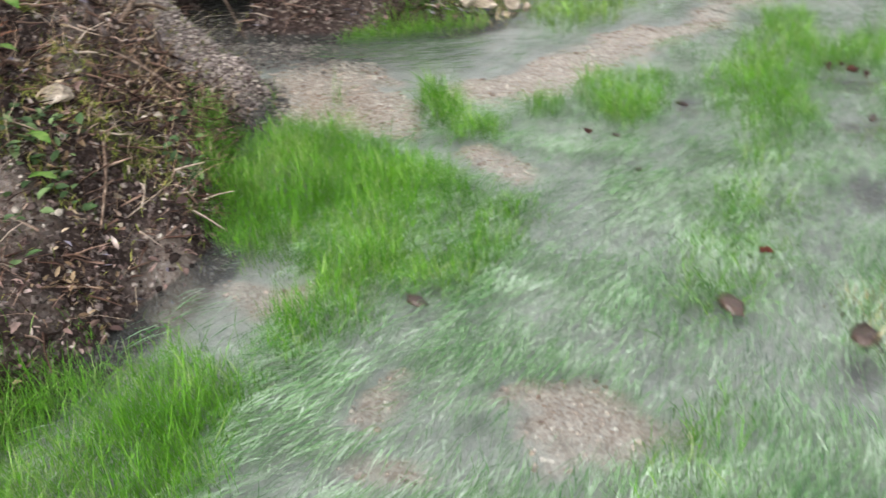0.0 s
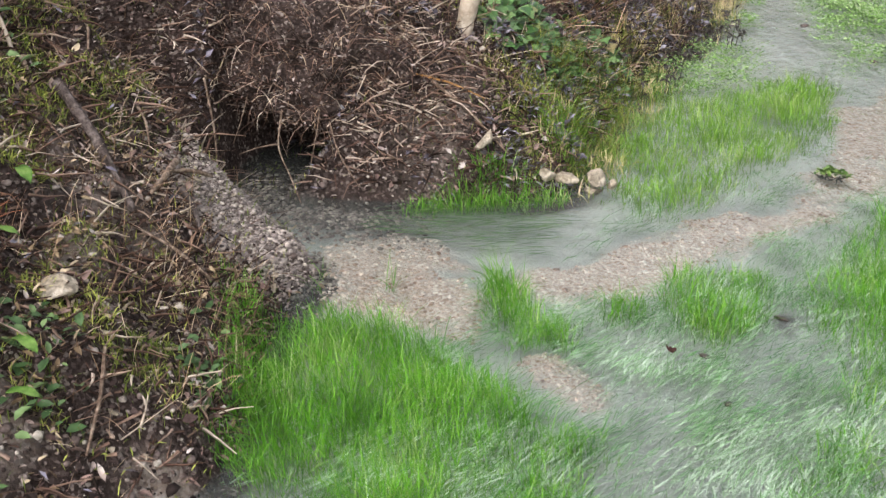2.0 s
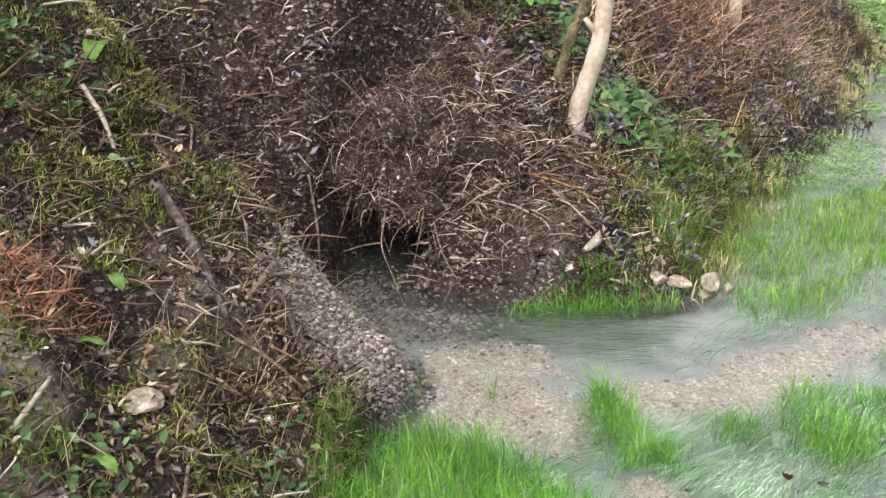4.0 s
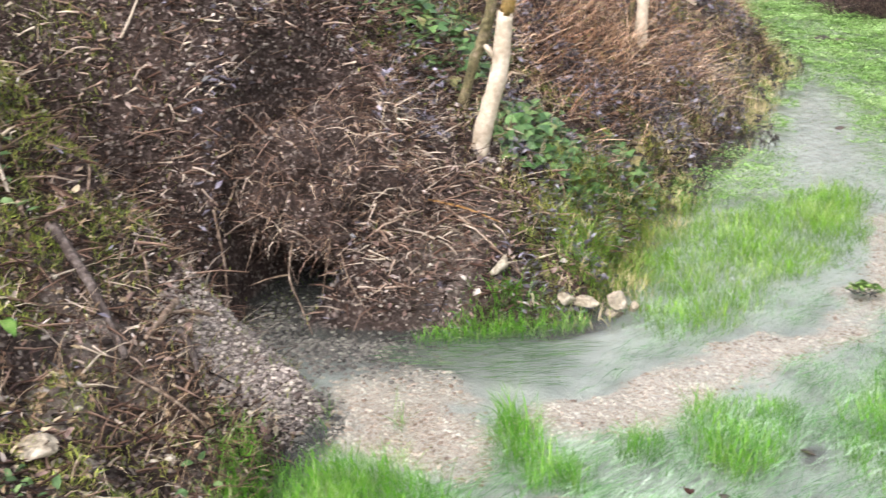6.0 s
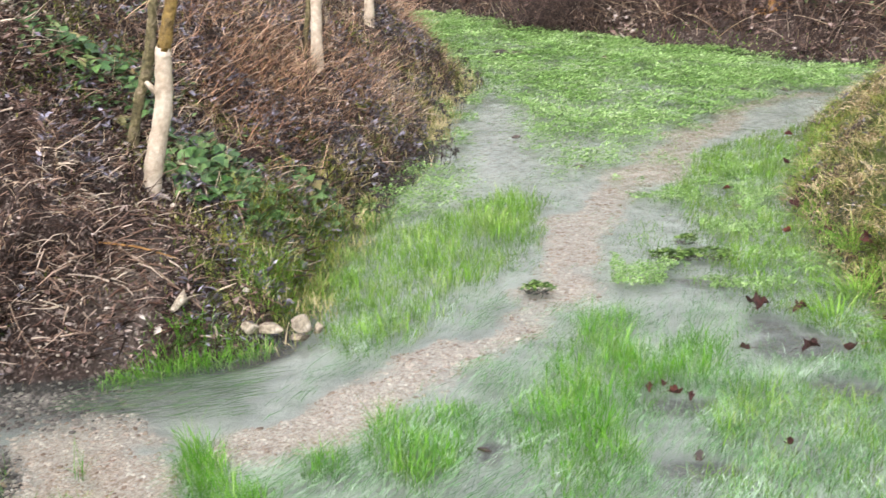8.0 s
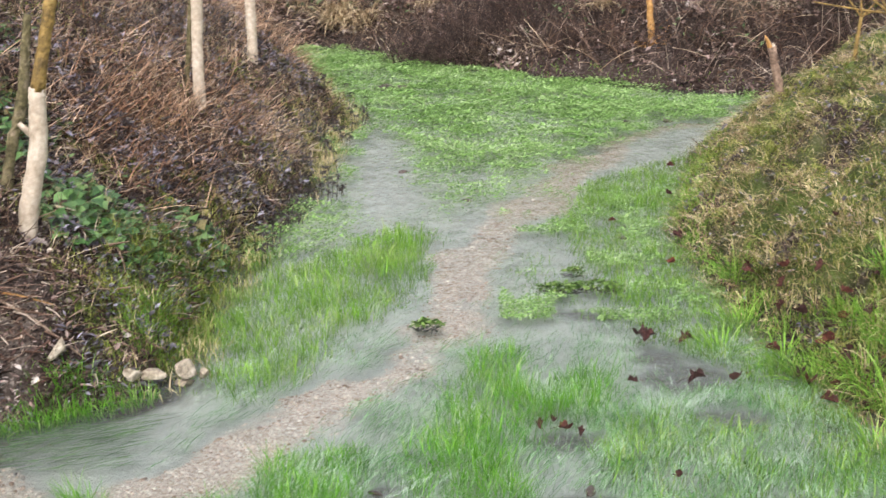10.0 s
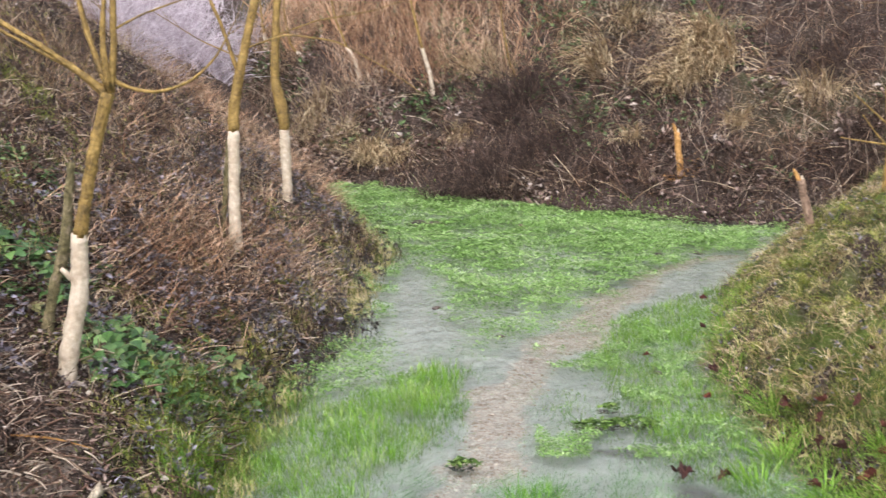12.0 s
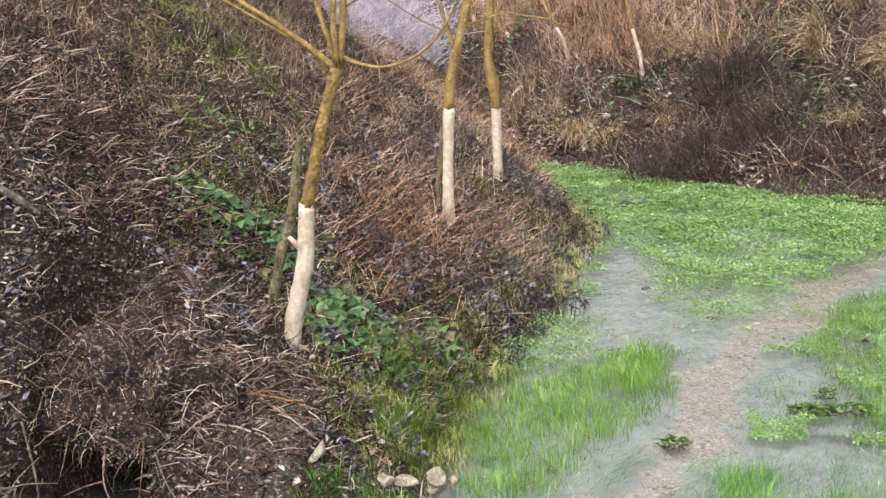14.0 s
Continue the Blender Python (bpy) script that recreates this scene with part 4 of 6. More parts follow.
rock((-2.05, 3.16), 0.08, 0.6, "grey limestone rock above the gravel cone", 11, 0.2, turn=60)
rock((-1.66, 3.38), 0.09, 0.5, "yellowish rock at the foot of the gravel cone", 13, 0.15, turn=20)
for k, (x, y, s) in enumerate(((-2.91, 4.08, 0.05), (-2.46, 4.21, 0.05), (-2.07, 2.17, 0.05), (-2.32, 3.21, 0.035), (-1.91, 2.36, 0.03), (-2.45, 2.51, 0.035), (-1.72, 3.14, 0.055),
                               (-1.76, 2.47, 0.04), (-2.62, 4.22, 0.05), (-2.23, 2.26, 0.04), (-3.28, 4.03, 0.05), (-2.76, 4.29, 0.05), (-1.3, 4.62, 0.05), (-1.6, 2.02, 0.04), (-1.55, 2.08, 0.045), (-1.64, 2.1, 0.035))):
    rock((x, y), s, 0.7, "small pale stone lying on the bank", 20 + k, 0.15, turn=37 * k)
rock((-2.06, 3.24), 0.1, 0.4, "flat grey stone bedded on the gravel cone", 31, 0.1, turn=15)
rock((-1.98, 3.38), 0.06, 0.45, "small cream stone on the gravel cone", 32, 0.1, turn=75)
rock((-1.74, 3.17), 0.05, 0.6, "whitish stone at the foot of the gravel cone", 33, 0.0, turn=30)
rock((0.17, 10.74), 0.13, 0.7, "pale grey stone standing in the watercress", 34, -0.2, turn=30)
rock((-0.86, 3.74), 0.06, 0.6, "brown rounded stone in the gravel channel", 50, -0.1, M_GRAVEL)
rock((-0.74, 3.18), 0.055, 0.6, "dark rounded stone on the gravel bed", 51, -0.1, M_SODDEN)


# ---- the spring mouth ----
LIP_AT, LIP_SIZE = np.array([-2.16, 4.6, 0.39]), np.array([0.52, 0.5, 0.28])


def lip_points(v):
    """Places on the uneven lip of earth for directions v."""
    p = v * LIP_SIZE
    p[:, 2] = np.where(p[:, 2] < 0, p[:, 2] * 0.85, p[:, 2])
    p = p + LIP_AT
    lump = fbm(p[:, 0] + 9, p[:, 2] * 1.4 + p[:, 1], 0.2, 4, 111) - 0.5 + 0.5 * (fbm(p[:, 0] + 3, p[:, 2] * 1.2 - p[:, 1], 0.06, 3, 113) - 0.5)
    return p + v * (0.24 * lump)[:, None]


def bank_overhang():
    """The lip of earth over the spring."""
    v, f = ico(6)
    ob = new("bank_overhang", mesh_of("bank_overhang", lip_points(v), f, bpy.data.materials["ground"], True))
    return tagged(ob, "overhanging lip of dark earth above the spring mouth", "bank", kind="structure")


def lip_cover():
    def some(n):
        v = rng.normal(size=(n * 3, 3))
        v /= np.linalg.norm(v, axis=1, keepdims=True)
        v = v[(v[:, 1] < 0.35) & (v[:, 2] > -0.7)][:n]
        return lip_points(v) + v * 0.006
    p = some(6000)
    n = len(p)
    s = rng.uniform(0.008, 0.026, n)
    stuff("lip_litter", leaves(p, rng.uniform(0, 6.28, n), s, s * rng.uniform(0.15, 0.6, n), rng.uniform(-0.9, 0.5, n), rng.uniform(-0.9, 0.9, n), detail=4), M_LITTER, "dead leaves caught on the lip above the spring", "leaf litter")
    p = some(1500)
    n = len(p)
    stuff("lip_stems", rods(p, rng.uniform(0, 6.28, n), rng.uniform(-0.6, 0.9, n), rng.uniform(0.04, 0.2, n), rng.uniform(0.0014, 0.0035, n), rng.uniform(0.0, 1.6, n), 3), M_TWIG, "brown stems and rootlets over the lip", "dead stems")
    p = some(650)
    n = len(p)
    stuff("lip_grass", blades(p, rng.normal(-1.3, 0.8, n), rng.uniform(0.08, 0.22, n), rng.uniform(0.002, 0.004, n), rng.uniform(0.4, 1.1, n), rng.uniform(0.8, 2.0, n), 4), M_STRAW, "dry grass drooping over the spring mouth", "dead grass")


lip_cover()
bank_overhang()


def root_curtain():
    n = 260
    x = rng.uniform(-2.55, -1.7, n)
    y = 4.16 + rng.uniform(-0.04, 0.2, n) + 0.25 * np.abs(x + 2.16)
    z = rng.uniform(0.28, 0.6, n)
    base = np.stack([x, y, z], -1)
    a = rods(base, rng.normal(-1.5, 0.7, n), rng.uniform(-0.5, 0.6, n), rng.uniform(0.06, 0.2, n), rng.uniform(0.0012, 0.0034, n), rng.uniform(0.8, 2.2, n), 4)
    # roots take the dark cane colour to deepen the shade under the lip
    return stuff("root_curtain", a, M_BUSH, "brown roots and dead stems hanging over the spring mouth, darkened for shade", "roots")


root_curtain()


def hanging_root(points, r, label, seed):
    thing = holder("hanging_root", points[0], label, "root", "bare roots over the spring")
    limb("wood", points, np.linspace(r, r * 0.5, len(points)), M_ROOT, thing, "", 6, 0.15, seed)


hanging_root([(-2.16, 4.14, 0.42), (-2.13, 4.07, 0.3), (-2.13, 4.02, 0.17), (-2.06, 3.98, 0.1), (-1.99, 3.94, 0.0)], 0.0045, "pale bare root hanging into the spring", 71)
hanging_root([(-2.13, 4.04, 0.18), (-2.2, 4.0, 0.17), (-2.26, 3.97, 0.14)], 0.0038, "crooked pale root across the spring mouth", 73)
hanging_root([(-2.3, 4.16, 0.4), (-2.29, 4.06, 0.26), (-2.31, 4.02, 0.16)], 0.003, "thin brown root over the spring mouth", 74)
hanging_root([(-2.0, 4.14, 0.4), (-1.98, 4.06, 0.26), (-2.0, 4.04, 0.1)], 0.0034, "brown root at the side of the spring mouth", 76)
hanging_root([(-1.95, 4.1, 0.28), (-1.88, 4.03, 0.18), (-1.78, 4.0, 0.08)], 0.004, "bare root sloping down beside the spring", 77)
hanging_root([(-2.38, 4.12, 0.5), (-2.4, 4.02, 0.36), (-2.42, 3.98, 0.24)], 0.003, "thin root drooping from the earth lip", 78)


# ---- left bank cover ----
def bank_litter():
    def keep(x, y):
        d = bank_depth(x, y)
        return (d > 0.0) * (d < 3.2) * off_cone(x, y) * steep(x, y) * (1 - 0.55 * np.exp(-(((x + 2.05) / 0.35) ** 2 + ((y - 2.3) / 0.4) ** 2))) * (0.3 + 0.7 * fbm(x, y, 0.3, 3, 121)) * np.interp(y, [1.2, 5.5, 9, 12], [0.8, 0.8, 0.7, 0.4]) * (1 + 1.9 * np.exp(-(((x + 2.7) / 0.8) ** 2 + ((y - 4.8) / 0.65) ** 2)) + 1.6 * np.exp(-(((x + 1.55) / 0.35) ** 2 + ((y - 4.42) / 0.22) ** 2)))
    x, y = scatter(78000, (-4.4, 1.0, -0.85, 13), keep)
    n = len(x)
    s = rng.uniform(0.008, 0.024, n) * rng.choice([1, 1, 1, 1.9], n)
    near = y < 5.2
    for name, pick, detail in (("leaf_litter", near, 6), ("leaf_litter", ~near, 4)):
        k = int(pick.sum())
        arr = leaves(on_ground(x[pick], y[pick], 0.012), rng.uniform(0, 6.28, k), s[pick], s[pick] * rng.uniform(0.15, 0.75, k), rng.uniform(-0.6, 0.8, k), rng.uniform(-0.9, 0.9, k), detail=detail)
        stuff(name, arr, M_LITTER, "rotting grey-brown leaf litter covering the bank", "leaf litter")


def bank_twigs():
    def keep(x, y):
        d = bank_depth(x, y)
        return (d > 0.05) * (d < 3.2) * off_cone(x, y) * steep(x, y) * (0.15 + 0.85 * smooth(0.4, 0.62, fbm(x, y, 0.35, 3, 131))) * np.interp(y, [1.2, 6, 13], [0.8, 0.7, 0.4]) * (1 + 1.9 * np.exp(-(((x + 2.7) / 0.8) ** 2 + ((y - 4.8) / 0.65) ** 2)) + 1.6 * np.exp(-(((x + 1.55) / 0.35) ** 2 + ((y - 4.42) / 0.22) ** 2)))
    x, y = scatter(20000, (-4.4, 1.0, -0.85, 13), keep)
    n = len(x)
    arr = rods(on_ground(x, y, 0.012), rng.uniform(0, 6.28, n), rng.uniform(-0.2, 0.8, n), rng.uniform(0.03, 0.2, n), rng.uniform(0.0009, 0.0028, n) * rng.choice([1, 1, 1, 1, 1, 2.4], n), rng.uniform(0, 0.7, n), 2)
    return stuff("bank_twigs", arr, M_TWIG, "tangle of thin dead twigs on the bank", "twigs")


def bank_dead_grass():
    def keep(x, y):
        d = bank_depth(x, y)
        near = 1.4 * np.exp(-(((x + 1.8) / 0.32) ** 2 + ((y - 2.8) / 0.35) ** 2)) + 0.9 * np.exp(-(((x + 2.0) / 0.28) ** 2 + ((y - 4.45) / 0.14) ** 2))
        near = near + 0.7 * np.exp(-(((x + 1.72) / 0.25) ** 2 + ((y - 2.05) / 0.4) ** 2))
        far = smooth(5.4, 6.6, y) * 0.6 + 0.8 * smooth(1.2, 2.0, d) * smooth(4.4, 5.4, y)
        return (d > 0.05) * (d < 3.4) * off_cone(x, y) * np.clip(0.2 + near + far, 0, 1) * (0.2 + 0.8 * smooth(0.38, 0.6, fbm(x, y, 0.3, 3, 141)))
    x, y = scatter(32000, (-4.6, 1.0, -0.85, 13), keep)
    n = len(x)
    arr = blades(on_ground(x, y), rng.normal(-0.4, 1.5, n), rng.uniform(0.06, 0.28, n) * np.interp(y, [3.5, 5.5], [0.65, 0.9]), rng.uniform(0.0014, 0.0036, n), rng.uniform(0.2, 1.3, n), rng.uniform(0.0, 0.9, n), 3)
    return stuff("dead_stems", arr, M_STRAW, "bent brown dead grass stems on the bank", "dead grass")


def russet_stems():
    """The rusty drift of fallen stems beyond the ivy."""
    def keep(x, y):
        d = bank_depth(x, y)
        return smooth(0.12, 0.4, d) * np.clip(np.exp(-(((x + 1.65) / 0.45) ** 2 + ((y - 6.6) / 0.8) ** 2)) + 0.35 * smooth(6.5, 8, y) * smooth(2.2, 1.2, d) * smooth(0.35, 0.6, fbm(x, y, 0.5, 3, 143)), 0, 1)
    x, y = scatter(4800, (-4.2, 5.4, -0.9, 13), keep)
    n = len(x)
    arr = blades(on_ground(x, y), rng.normal(-0.5, 1.5, n), rng.uniform(0.1, 0.4, n), rng.uniform(0.002, 0.0055, n), rng.uniform(0.7, 1.3, n), rng.uniform(0.1, 0.7, n), 3)
    return stuff("russet_stems", arr, M_RUST, "rust-brown fallen stems drifting down the bank", "dead grass")


def bank_moss():
    def keep(x, y):
        d = bank_depth(x, y)
        spots = 0
        for px, py, r in ((-2.53, 2.82, 0.3), (-2.2, 2.55, 0.16), (-3.1, 4.05, 0.25), (-2.85, 3.4, 0.3), (-1.27, 6.13, 0.22), (-1.22, 4.85, 0.22), (-1.28, 4.66, 0.16), (-1.45, 5.75, 0.2), (-2.0, 4.95, 0.12), (-2.77, 3.13, 0.4), (-2.5, 2.85, 0.3), (-2.15, 2.4, 0.2), (-1.74, 2.3, 0.16), (-2.0, 2.0, 0.25), (-1.6, 2.6, 0.14), (-1.3, 5.0, 0.22), (-1.35, 5.8, 0.25), (-1.15, 5.3, 0.2), (-1.3, 4.6, 0.12), (-1.2, 6.3, 0.22), (-1.65, 6.0, 0.2), (-2.5, 6.0, 0.3), (-2.1, 5.1, 0.2), (-2.9, 7.2, 0.4), (-1.15, 7.3, 0.2), (-1.3, 8.6, 0.3), (-3.2, 4.6, 0.3), (-1.2, 9.6, 0.25)):
            spots = spots + np.exp(-((x - px) ** 2 + (y - py) ** 2) / r ** 2)
        return (d > 0.0) * np.clip(spots * 1.2 * smooth(0.45, 0.6, fbm(x, y, 0.14, 3, 151)) + 0.04, 0, 1)
    x, y = scatter(50000, (-4.0, 1.2, -0.8, 10), keep)
    n = len(x)
    arr = blades(on_ground(x, y, 0.006), rng.uniform(0, 6.28, n), rng.uniform(0.014, 0.045, n), rng.uniform(0.003, 0.0055, n), rng.uniform(0.1, 1.2, n), rng.uniform(0.2, 1.4, n), 2)
    return stuff("moss", arr, M_MOSS, "yellow-green moss and fine grass cushions on the bank", "moss")


def bank_herbs():
    def keep(x, y):
        spots = 0
        for px, py, r in ((-1.82, 2.02, 0.12), (-1.95, 1.75, 0.14), (-2.9, 3.0, 0.25), (-2.16, 5.4, 0.22), (-1.55, 2.5, 0.1), (-2.0, 5.9, 0.2), (-1.3, 5.9, 0.2), (-2.5, 6.5, 0.2), (-1.32, 5.55, 0.22), (-1.4, 5.2, 0.15)):
            spots = spots + np.exp(-((x - px) ** 2 + (y - py) ** 2) / r ** 2)
        return (bank_depth(x, y) > 0) * np.clip(spots, 0, 1)
    x, y = scatter(2300, (-3.6, 1.2, -0.9, 7.2), keep)
    n = len(x)
    s = rng.uniform(0.015, 0.05, n)
    arr = leaves(on_ground(x, y, rng.uniform(0.005, 0.05, n)), rng.uniform(0, 6.28, n), s, s * 0.6, rng.uniform(-0.2, 0.7, n), rng.uniform(-0.5, 0.5, n))
    return stuff("bank_herbs", arr, M_HERB, "low green herbs growing on the bank", "herbs")


def black_stalks():
    """Dark seed heads of dead marsh plants at the pool's edge."""
    x, y = scatter(280, (-2.3, 5.9, -0.6, 10.5), lambda x, y: (bank_depth(x, y) > -0.2) * (0.35 + 0.65 * (bank_depth(x, y) < 0.3)) * (bank_depth(x, y) < 1.1))
    n = len(x)
    h = rng.uniform(0.05, 0.2, n)
    base = on_ground(x, y)
    base[:, 2] = np.maximum(base[:, 2], -0.02)
    stalk = rods(base, rng.uniform(0, 6.28, n), rng.uniform(1.2, 1.6, n), h, 0.0035, 0.0, 2)
    top = base.copy()
    top[:, 2] += h * 0.95
    k = 7
    tuft = leaves(np.repeat(top, k, 0) - [0, 0, 0.02], rng.uniform(0, 6.28, n * k), rng.uniform(0.02, 0.045, n * k), 0.014, rng.uniform(-1.2, 0.2, n * k), rng.uniform(-0.8, 0.8, n * k))
    return stuff("dead_marsh_stalks", joined(stalk, tuft), M_SODDEN, "blackened dead marsh stalks along the pool's edge", "dead plants")


def bank_scraps():
    """Short thick bits of stalk and bark lying all over the slope."""
    def keep(x, y):
        d = bank_depth(x, y)
        return (d > 0.05) * (d < 2.6) * off_cone(x, y) * steep(x, y) * (0.3 + 0.7 * smooth(0.4, 0.6, fbm(x, y, 0.25, 3, 133))) * np.interp(y, [1.2, 4, 5.6, 7], [0.7, 1, 0.8, 0.3]) * (1 + 3 * np.exp(-(((x + 1.65) / 0.25) ** 2 + ((y - 4.34) / 0.14) ** 2)))
    x, y = scatter(6500, (-3.8, 1.2, -1.0, 7.2), keep)
    n = len(x)
    arr = rods(on_ground(x, y, 0.02), rng.uniform(0, 6.28, n), rng.uniform(-0.5, 0.5, n), rng.uniform(0.03, 0.12, n), rng.uniform(0.003, 0.0065, n), rng.uniform(-0.3, 0.6, n), 2)
    return stuff("bark_scraps", arr, M_TWIG, "short scraps of bark and stalk on the slope", "twigs")


def wet_leaves():
    def keep(x, y):
        d = bank_depth(x, y)
        return (d > -0.02) * (d < 1.7) * off_cone(x, y) * smooth(1.7, 0.2, d) * smooth(0.42, 0.58, fbm(x, y, 0.22, 3, 157)) * np.interp(y, [3.6, 4.1, 5.0, 11], [0.02, 1, 1, 0.8])
    x, y = scatter(16000, (-3.4, 1.2, -0.7, 11.5), keep)
    n = len(x)
    s = rng.uniform(0.014, 0.05, n)
    arr = leaves(on_ground(x, y, 0.03), rng.uniform(0, 6.28, n), s, s * rng.uniform(0.2, 0.6, n), rng.uniform(-0.5, 0.8, n), rng.uniform(-0.9, 0.9, n), detail=4)
    return stuff("wet_leaves", arr, M_WETLEAF, "wet dead leaves at the foot of the bank, tinted with sky glints", "leaf litter")


def ochre_leaves():
    def keep(x, y):
        d = bank_depth(x, y)
        return (d > 0.0) * (d < 2.0) * off_cone(x, y) * smooth(0.45, 0.62, fbm(x, y, 0.2, 3, 159)) * np.clip(np.interp(y, [1.2, 2.4, 3.2, 8], [1, 1, 0.4, 0.15]) + 0.8 * np.exp(-(((x + 1.5) / 0.3) ** 2 + ((y - 4.42) / 0.22) ** 2)), 0, 1)
    x, y = scatter(6500, (-3.4, 1.0, -1.0, 8.0), keep)
    n = len(x)
    s = rng.uniform(0.01, 0.036, n)
    arr = leaves(on_ground(x, y, 0.025), rng.uniform(0, 6.28, n), s, s * rng.uniform(0.15, 0.55, n), rng.uniform(-0.6, 0.8, n), rng.uniform(-0.9, 0.9, n), detail=6)
    return stuff("ochre_leaves", arr, M_OCHRE, "ochre dead leaves and grass scraps on the bank", "leaf litter")


bank_scraps(), wet_leaves(), ochre_leaves()
bank_litter(), bank_twigs(), bank_dead_grass(), russet_stems(), bank_moss(), bank_herbs(), black_stalks()


# ---- ivy, one leaf at a time ----
def ivy_leaf_mesh(k):
    r = np.random.RandomState(k)
    lobes = [(0, 0), (0.12, 0.34), (0.42, 0.55), (0.5, 0.3), (1.0, 0), (0.5, -0.3), (0.42, -0.55), (0.12, -0.34)]
    v = [(a + r.uniform(-0.05, 0.05), b * r.uniform(0.85, 1.1), 0.16 * abs(b) + 0.1 * a * a * r.uniform(-1, 1)) for a, b in lobes] + [(0.4, 0, -0.02)]
    return mesh_of("leaf", np.array(v) - [0.4, 0, 0], [(i, (i + 1) % 8, 8) for i in range(8)], M_IVY, True)


IVY = [ivy_leaf_mesh(k) for k in range(5)]


def ivy_patch(centre, spread, count, label):
    x0, y0 = centre
    thing = holder("ivy_patch", (x0, y0, float(ground_height(x0, y0))), label, "ivy", "ivy patches")
    o = thing.matrix_world.translation
    for _ in range(count):
        a, q = rng.uniform(0, 6.28), math.sqrt(rng.rand())
        x, y = x0 + math.cos(a) * q * spread[0], y0 + math.sin(a) * q * spread[1]
        z = float(ground_height(x, y)) + rng.uniform(0.03, 0.1) * (1.2 - q)
        leaf = new("leaf", IVY[rng.randint(5)])
        leaf.parent = thing
        s = rng.uniform(0.045, 0.085)
        leaf.matrix_local = Matrix.Translation((x - o.x, y - o.y, z - o.z)) @ Euler((rng.uniform(-0.5, 0.5), rng.uniform(-0.1, 0.8), rng.uniform(-2.4, 0.6))).to_matrix().to_4x4() @ Matrix.Diagonal((s, s, s, 1))


ivy_patch((-1.52, 5.35), (0.28, 0.42), 300, "dark green ivy spreading below the peeled tree")
ivy_patch((-2.12, 5.5), (0.3, 0.3), 150, "dark green ivy high on the leaf-strewn bank")
ivy_patch((-1.25, 5.95), (0.16, 0.2), 45, "small green ivy patch above the wet grass")


# ---- broad leaves on the bank ----
def dock_leaf(at, size, heading, label):
    """One long wavy leaf with a pale midrib."""
    k = 9
    u = np.linspace(0, 1, k)
    half = 0.2 * np.sin(math.pi * np.clip(u * 0.94 + 0.06, 0, 1)) ** 0.7
    rise = 0.45 * u - 0.55 * u * u
    wave = 0.03 * np.sin(11 * u)
    rim = [np.stack([u, side * half, rise + 0.25 * half + side * wave], -1) for side in (-1, -0.5, 0, 0.5, 1)]
    rim[2][:, 2] -= 0.03
    v = np.stack(rim, 1).reshape(-1, 3) * size
    f = [(5 * i + j, 5 * i + j + 1, 5 * i + j + 6, 5 * i + j + 5) for i in range(k - 1) for j in range(4)]
    thing = tagged(new("dock_leaf"), label, "leaf", "broad leaves on the bank")
    pinned(thing, (at[0], at[1], float(ground_height(*at)) + 0.03), heading)
    part("blade", mesh_of("blade", v, f, M_DOCK, True), thing)
    rib = np.stack([u, 0 * u, rise - 0.015], -1) * size
    part("midrib", mesh_of("midrib", *tube(rib, np.linspace(0.016, 0.005, k) * size, 6, 0.05, 3), M_PALEGRASS, True), thing, "pale green midrib")


dock_leaf((-2.83, 3.36), 0.19, -60, "broad green dock leaf hanging on the mossy bank")
dock_leaf((-2.17, 2.52), 0.1, -35, "small broad green leaf low on the bank")
dock_leaf((-2.06, 2.24), 0.08, 20, "small broad green leaf beside the pale rock")
dock_leaf((-1.84, 2.02), 0.09, -20, "broad green leaf among bank herbs")
dock_leaf((-1.78, 1.9), 0.08, 15, "broad green leaf among bank herbs")


# ---- sticks ----
def stick(name, a, b, r, label, mat=M_TWIG, seed=0):
    z0, z1 = float(ground_height(a[0], a[1])), float(ground_height(b[0], b[1]))
    thing = tagged(new(name), label, "stick", "fallen sticks")
    p0, p1 = np.array((a[0], a[1], z0 + r + a[2])), np.array((b[0], b[1], z1 + r + b[2]))
    pinned(thing, p0)
    mid = (p0 + p1) / 2 + [0.008, 0.01, 0.012]
    mid[2] = max(mid[2], float(ground_height(mid[0], mid[1])) + r)
    limb("wood", [p0, mid, p1], [r, r * 0.85, r * 0.55], mat, thing, "", 7, 0.12, seed)


stick("broken_stick", (-1.96, 1.9, 0.0), (-2.0, 2.08, 0.01), 0.008, "pale broken stick lying on the bank", M_PEELED, 1)
stick("broken_stick", (-2.03, 4.42, 0.0), (-1.97, 4.54, 0.01), 0.006, "pale bare stick above the spring mouth", M_PEELED, 2)
stick("broken_stick", (-1.72, 4.34, 0.01), (-1.46, 4.49, 0.03), 0.005, "thin reddish stick beside the pale rock", M_GNAWED, 3)
stick("broken_stick", (-1.69, 4.38, 0.02), (-1.32, 4.4, 0.01), 0.007, "brown stick sloping down to the water", M_ROOT, 4)
stick("broken_stick", (-2.38, 3.02, 0.03), (-2.0, 2.8, 0.03), 0.017, "dark rotten branch lying down the bank", M_ROTTEN, 5)
stick("broken_stick", (-2.1, 3.22, 0.03), (-2.0, 2.9, 0.05), 0.012, "weathered grey branch above the gravel", M_ROOT, 6)
stick("broken_stick", (-2.03, 3.12, 0.03), (-1.9, 3.0, 0.02), 0.014, "dark rotten branch stub on the gravel cone", M_ROTTEN, 7)
stick("broken_stick", (-2.52, 3.05, 0.03), (-2.3, 2.8, 0.03), 0.008, "brown dead stem leaning on the bank", M_ROOT, 8)
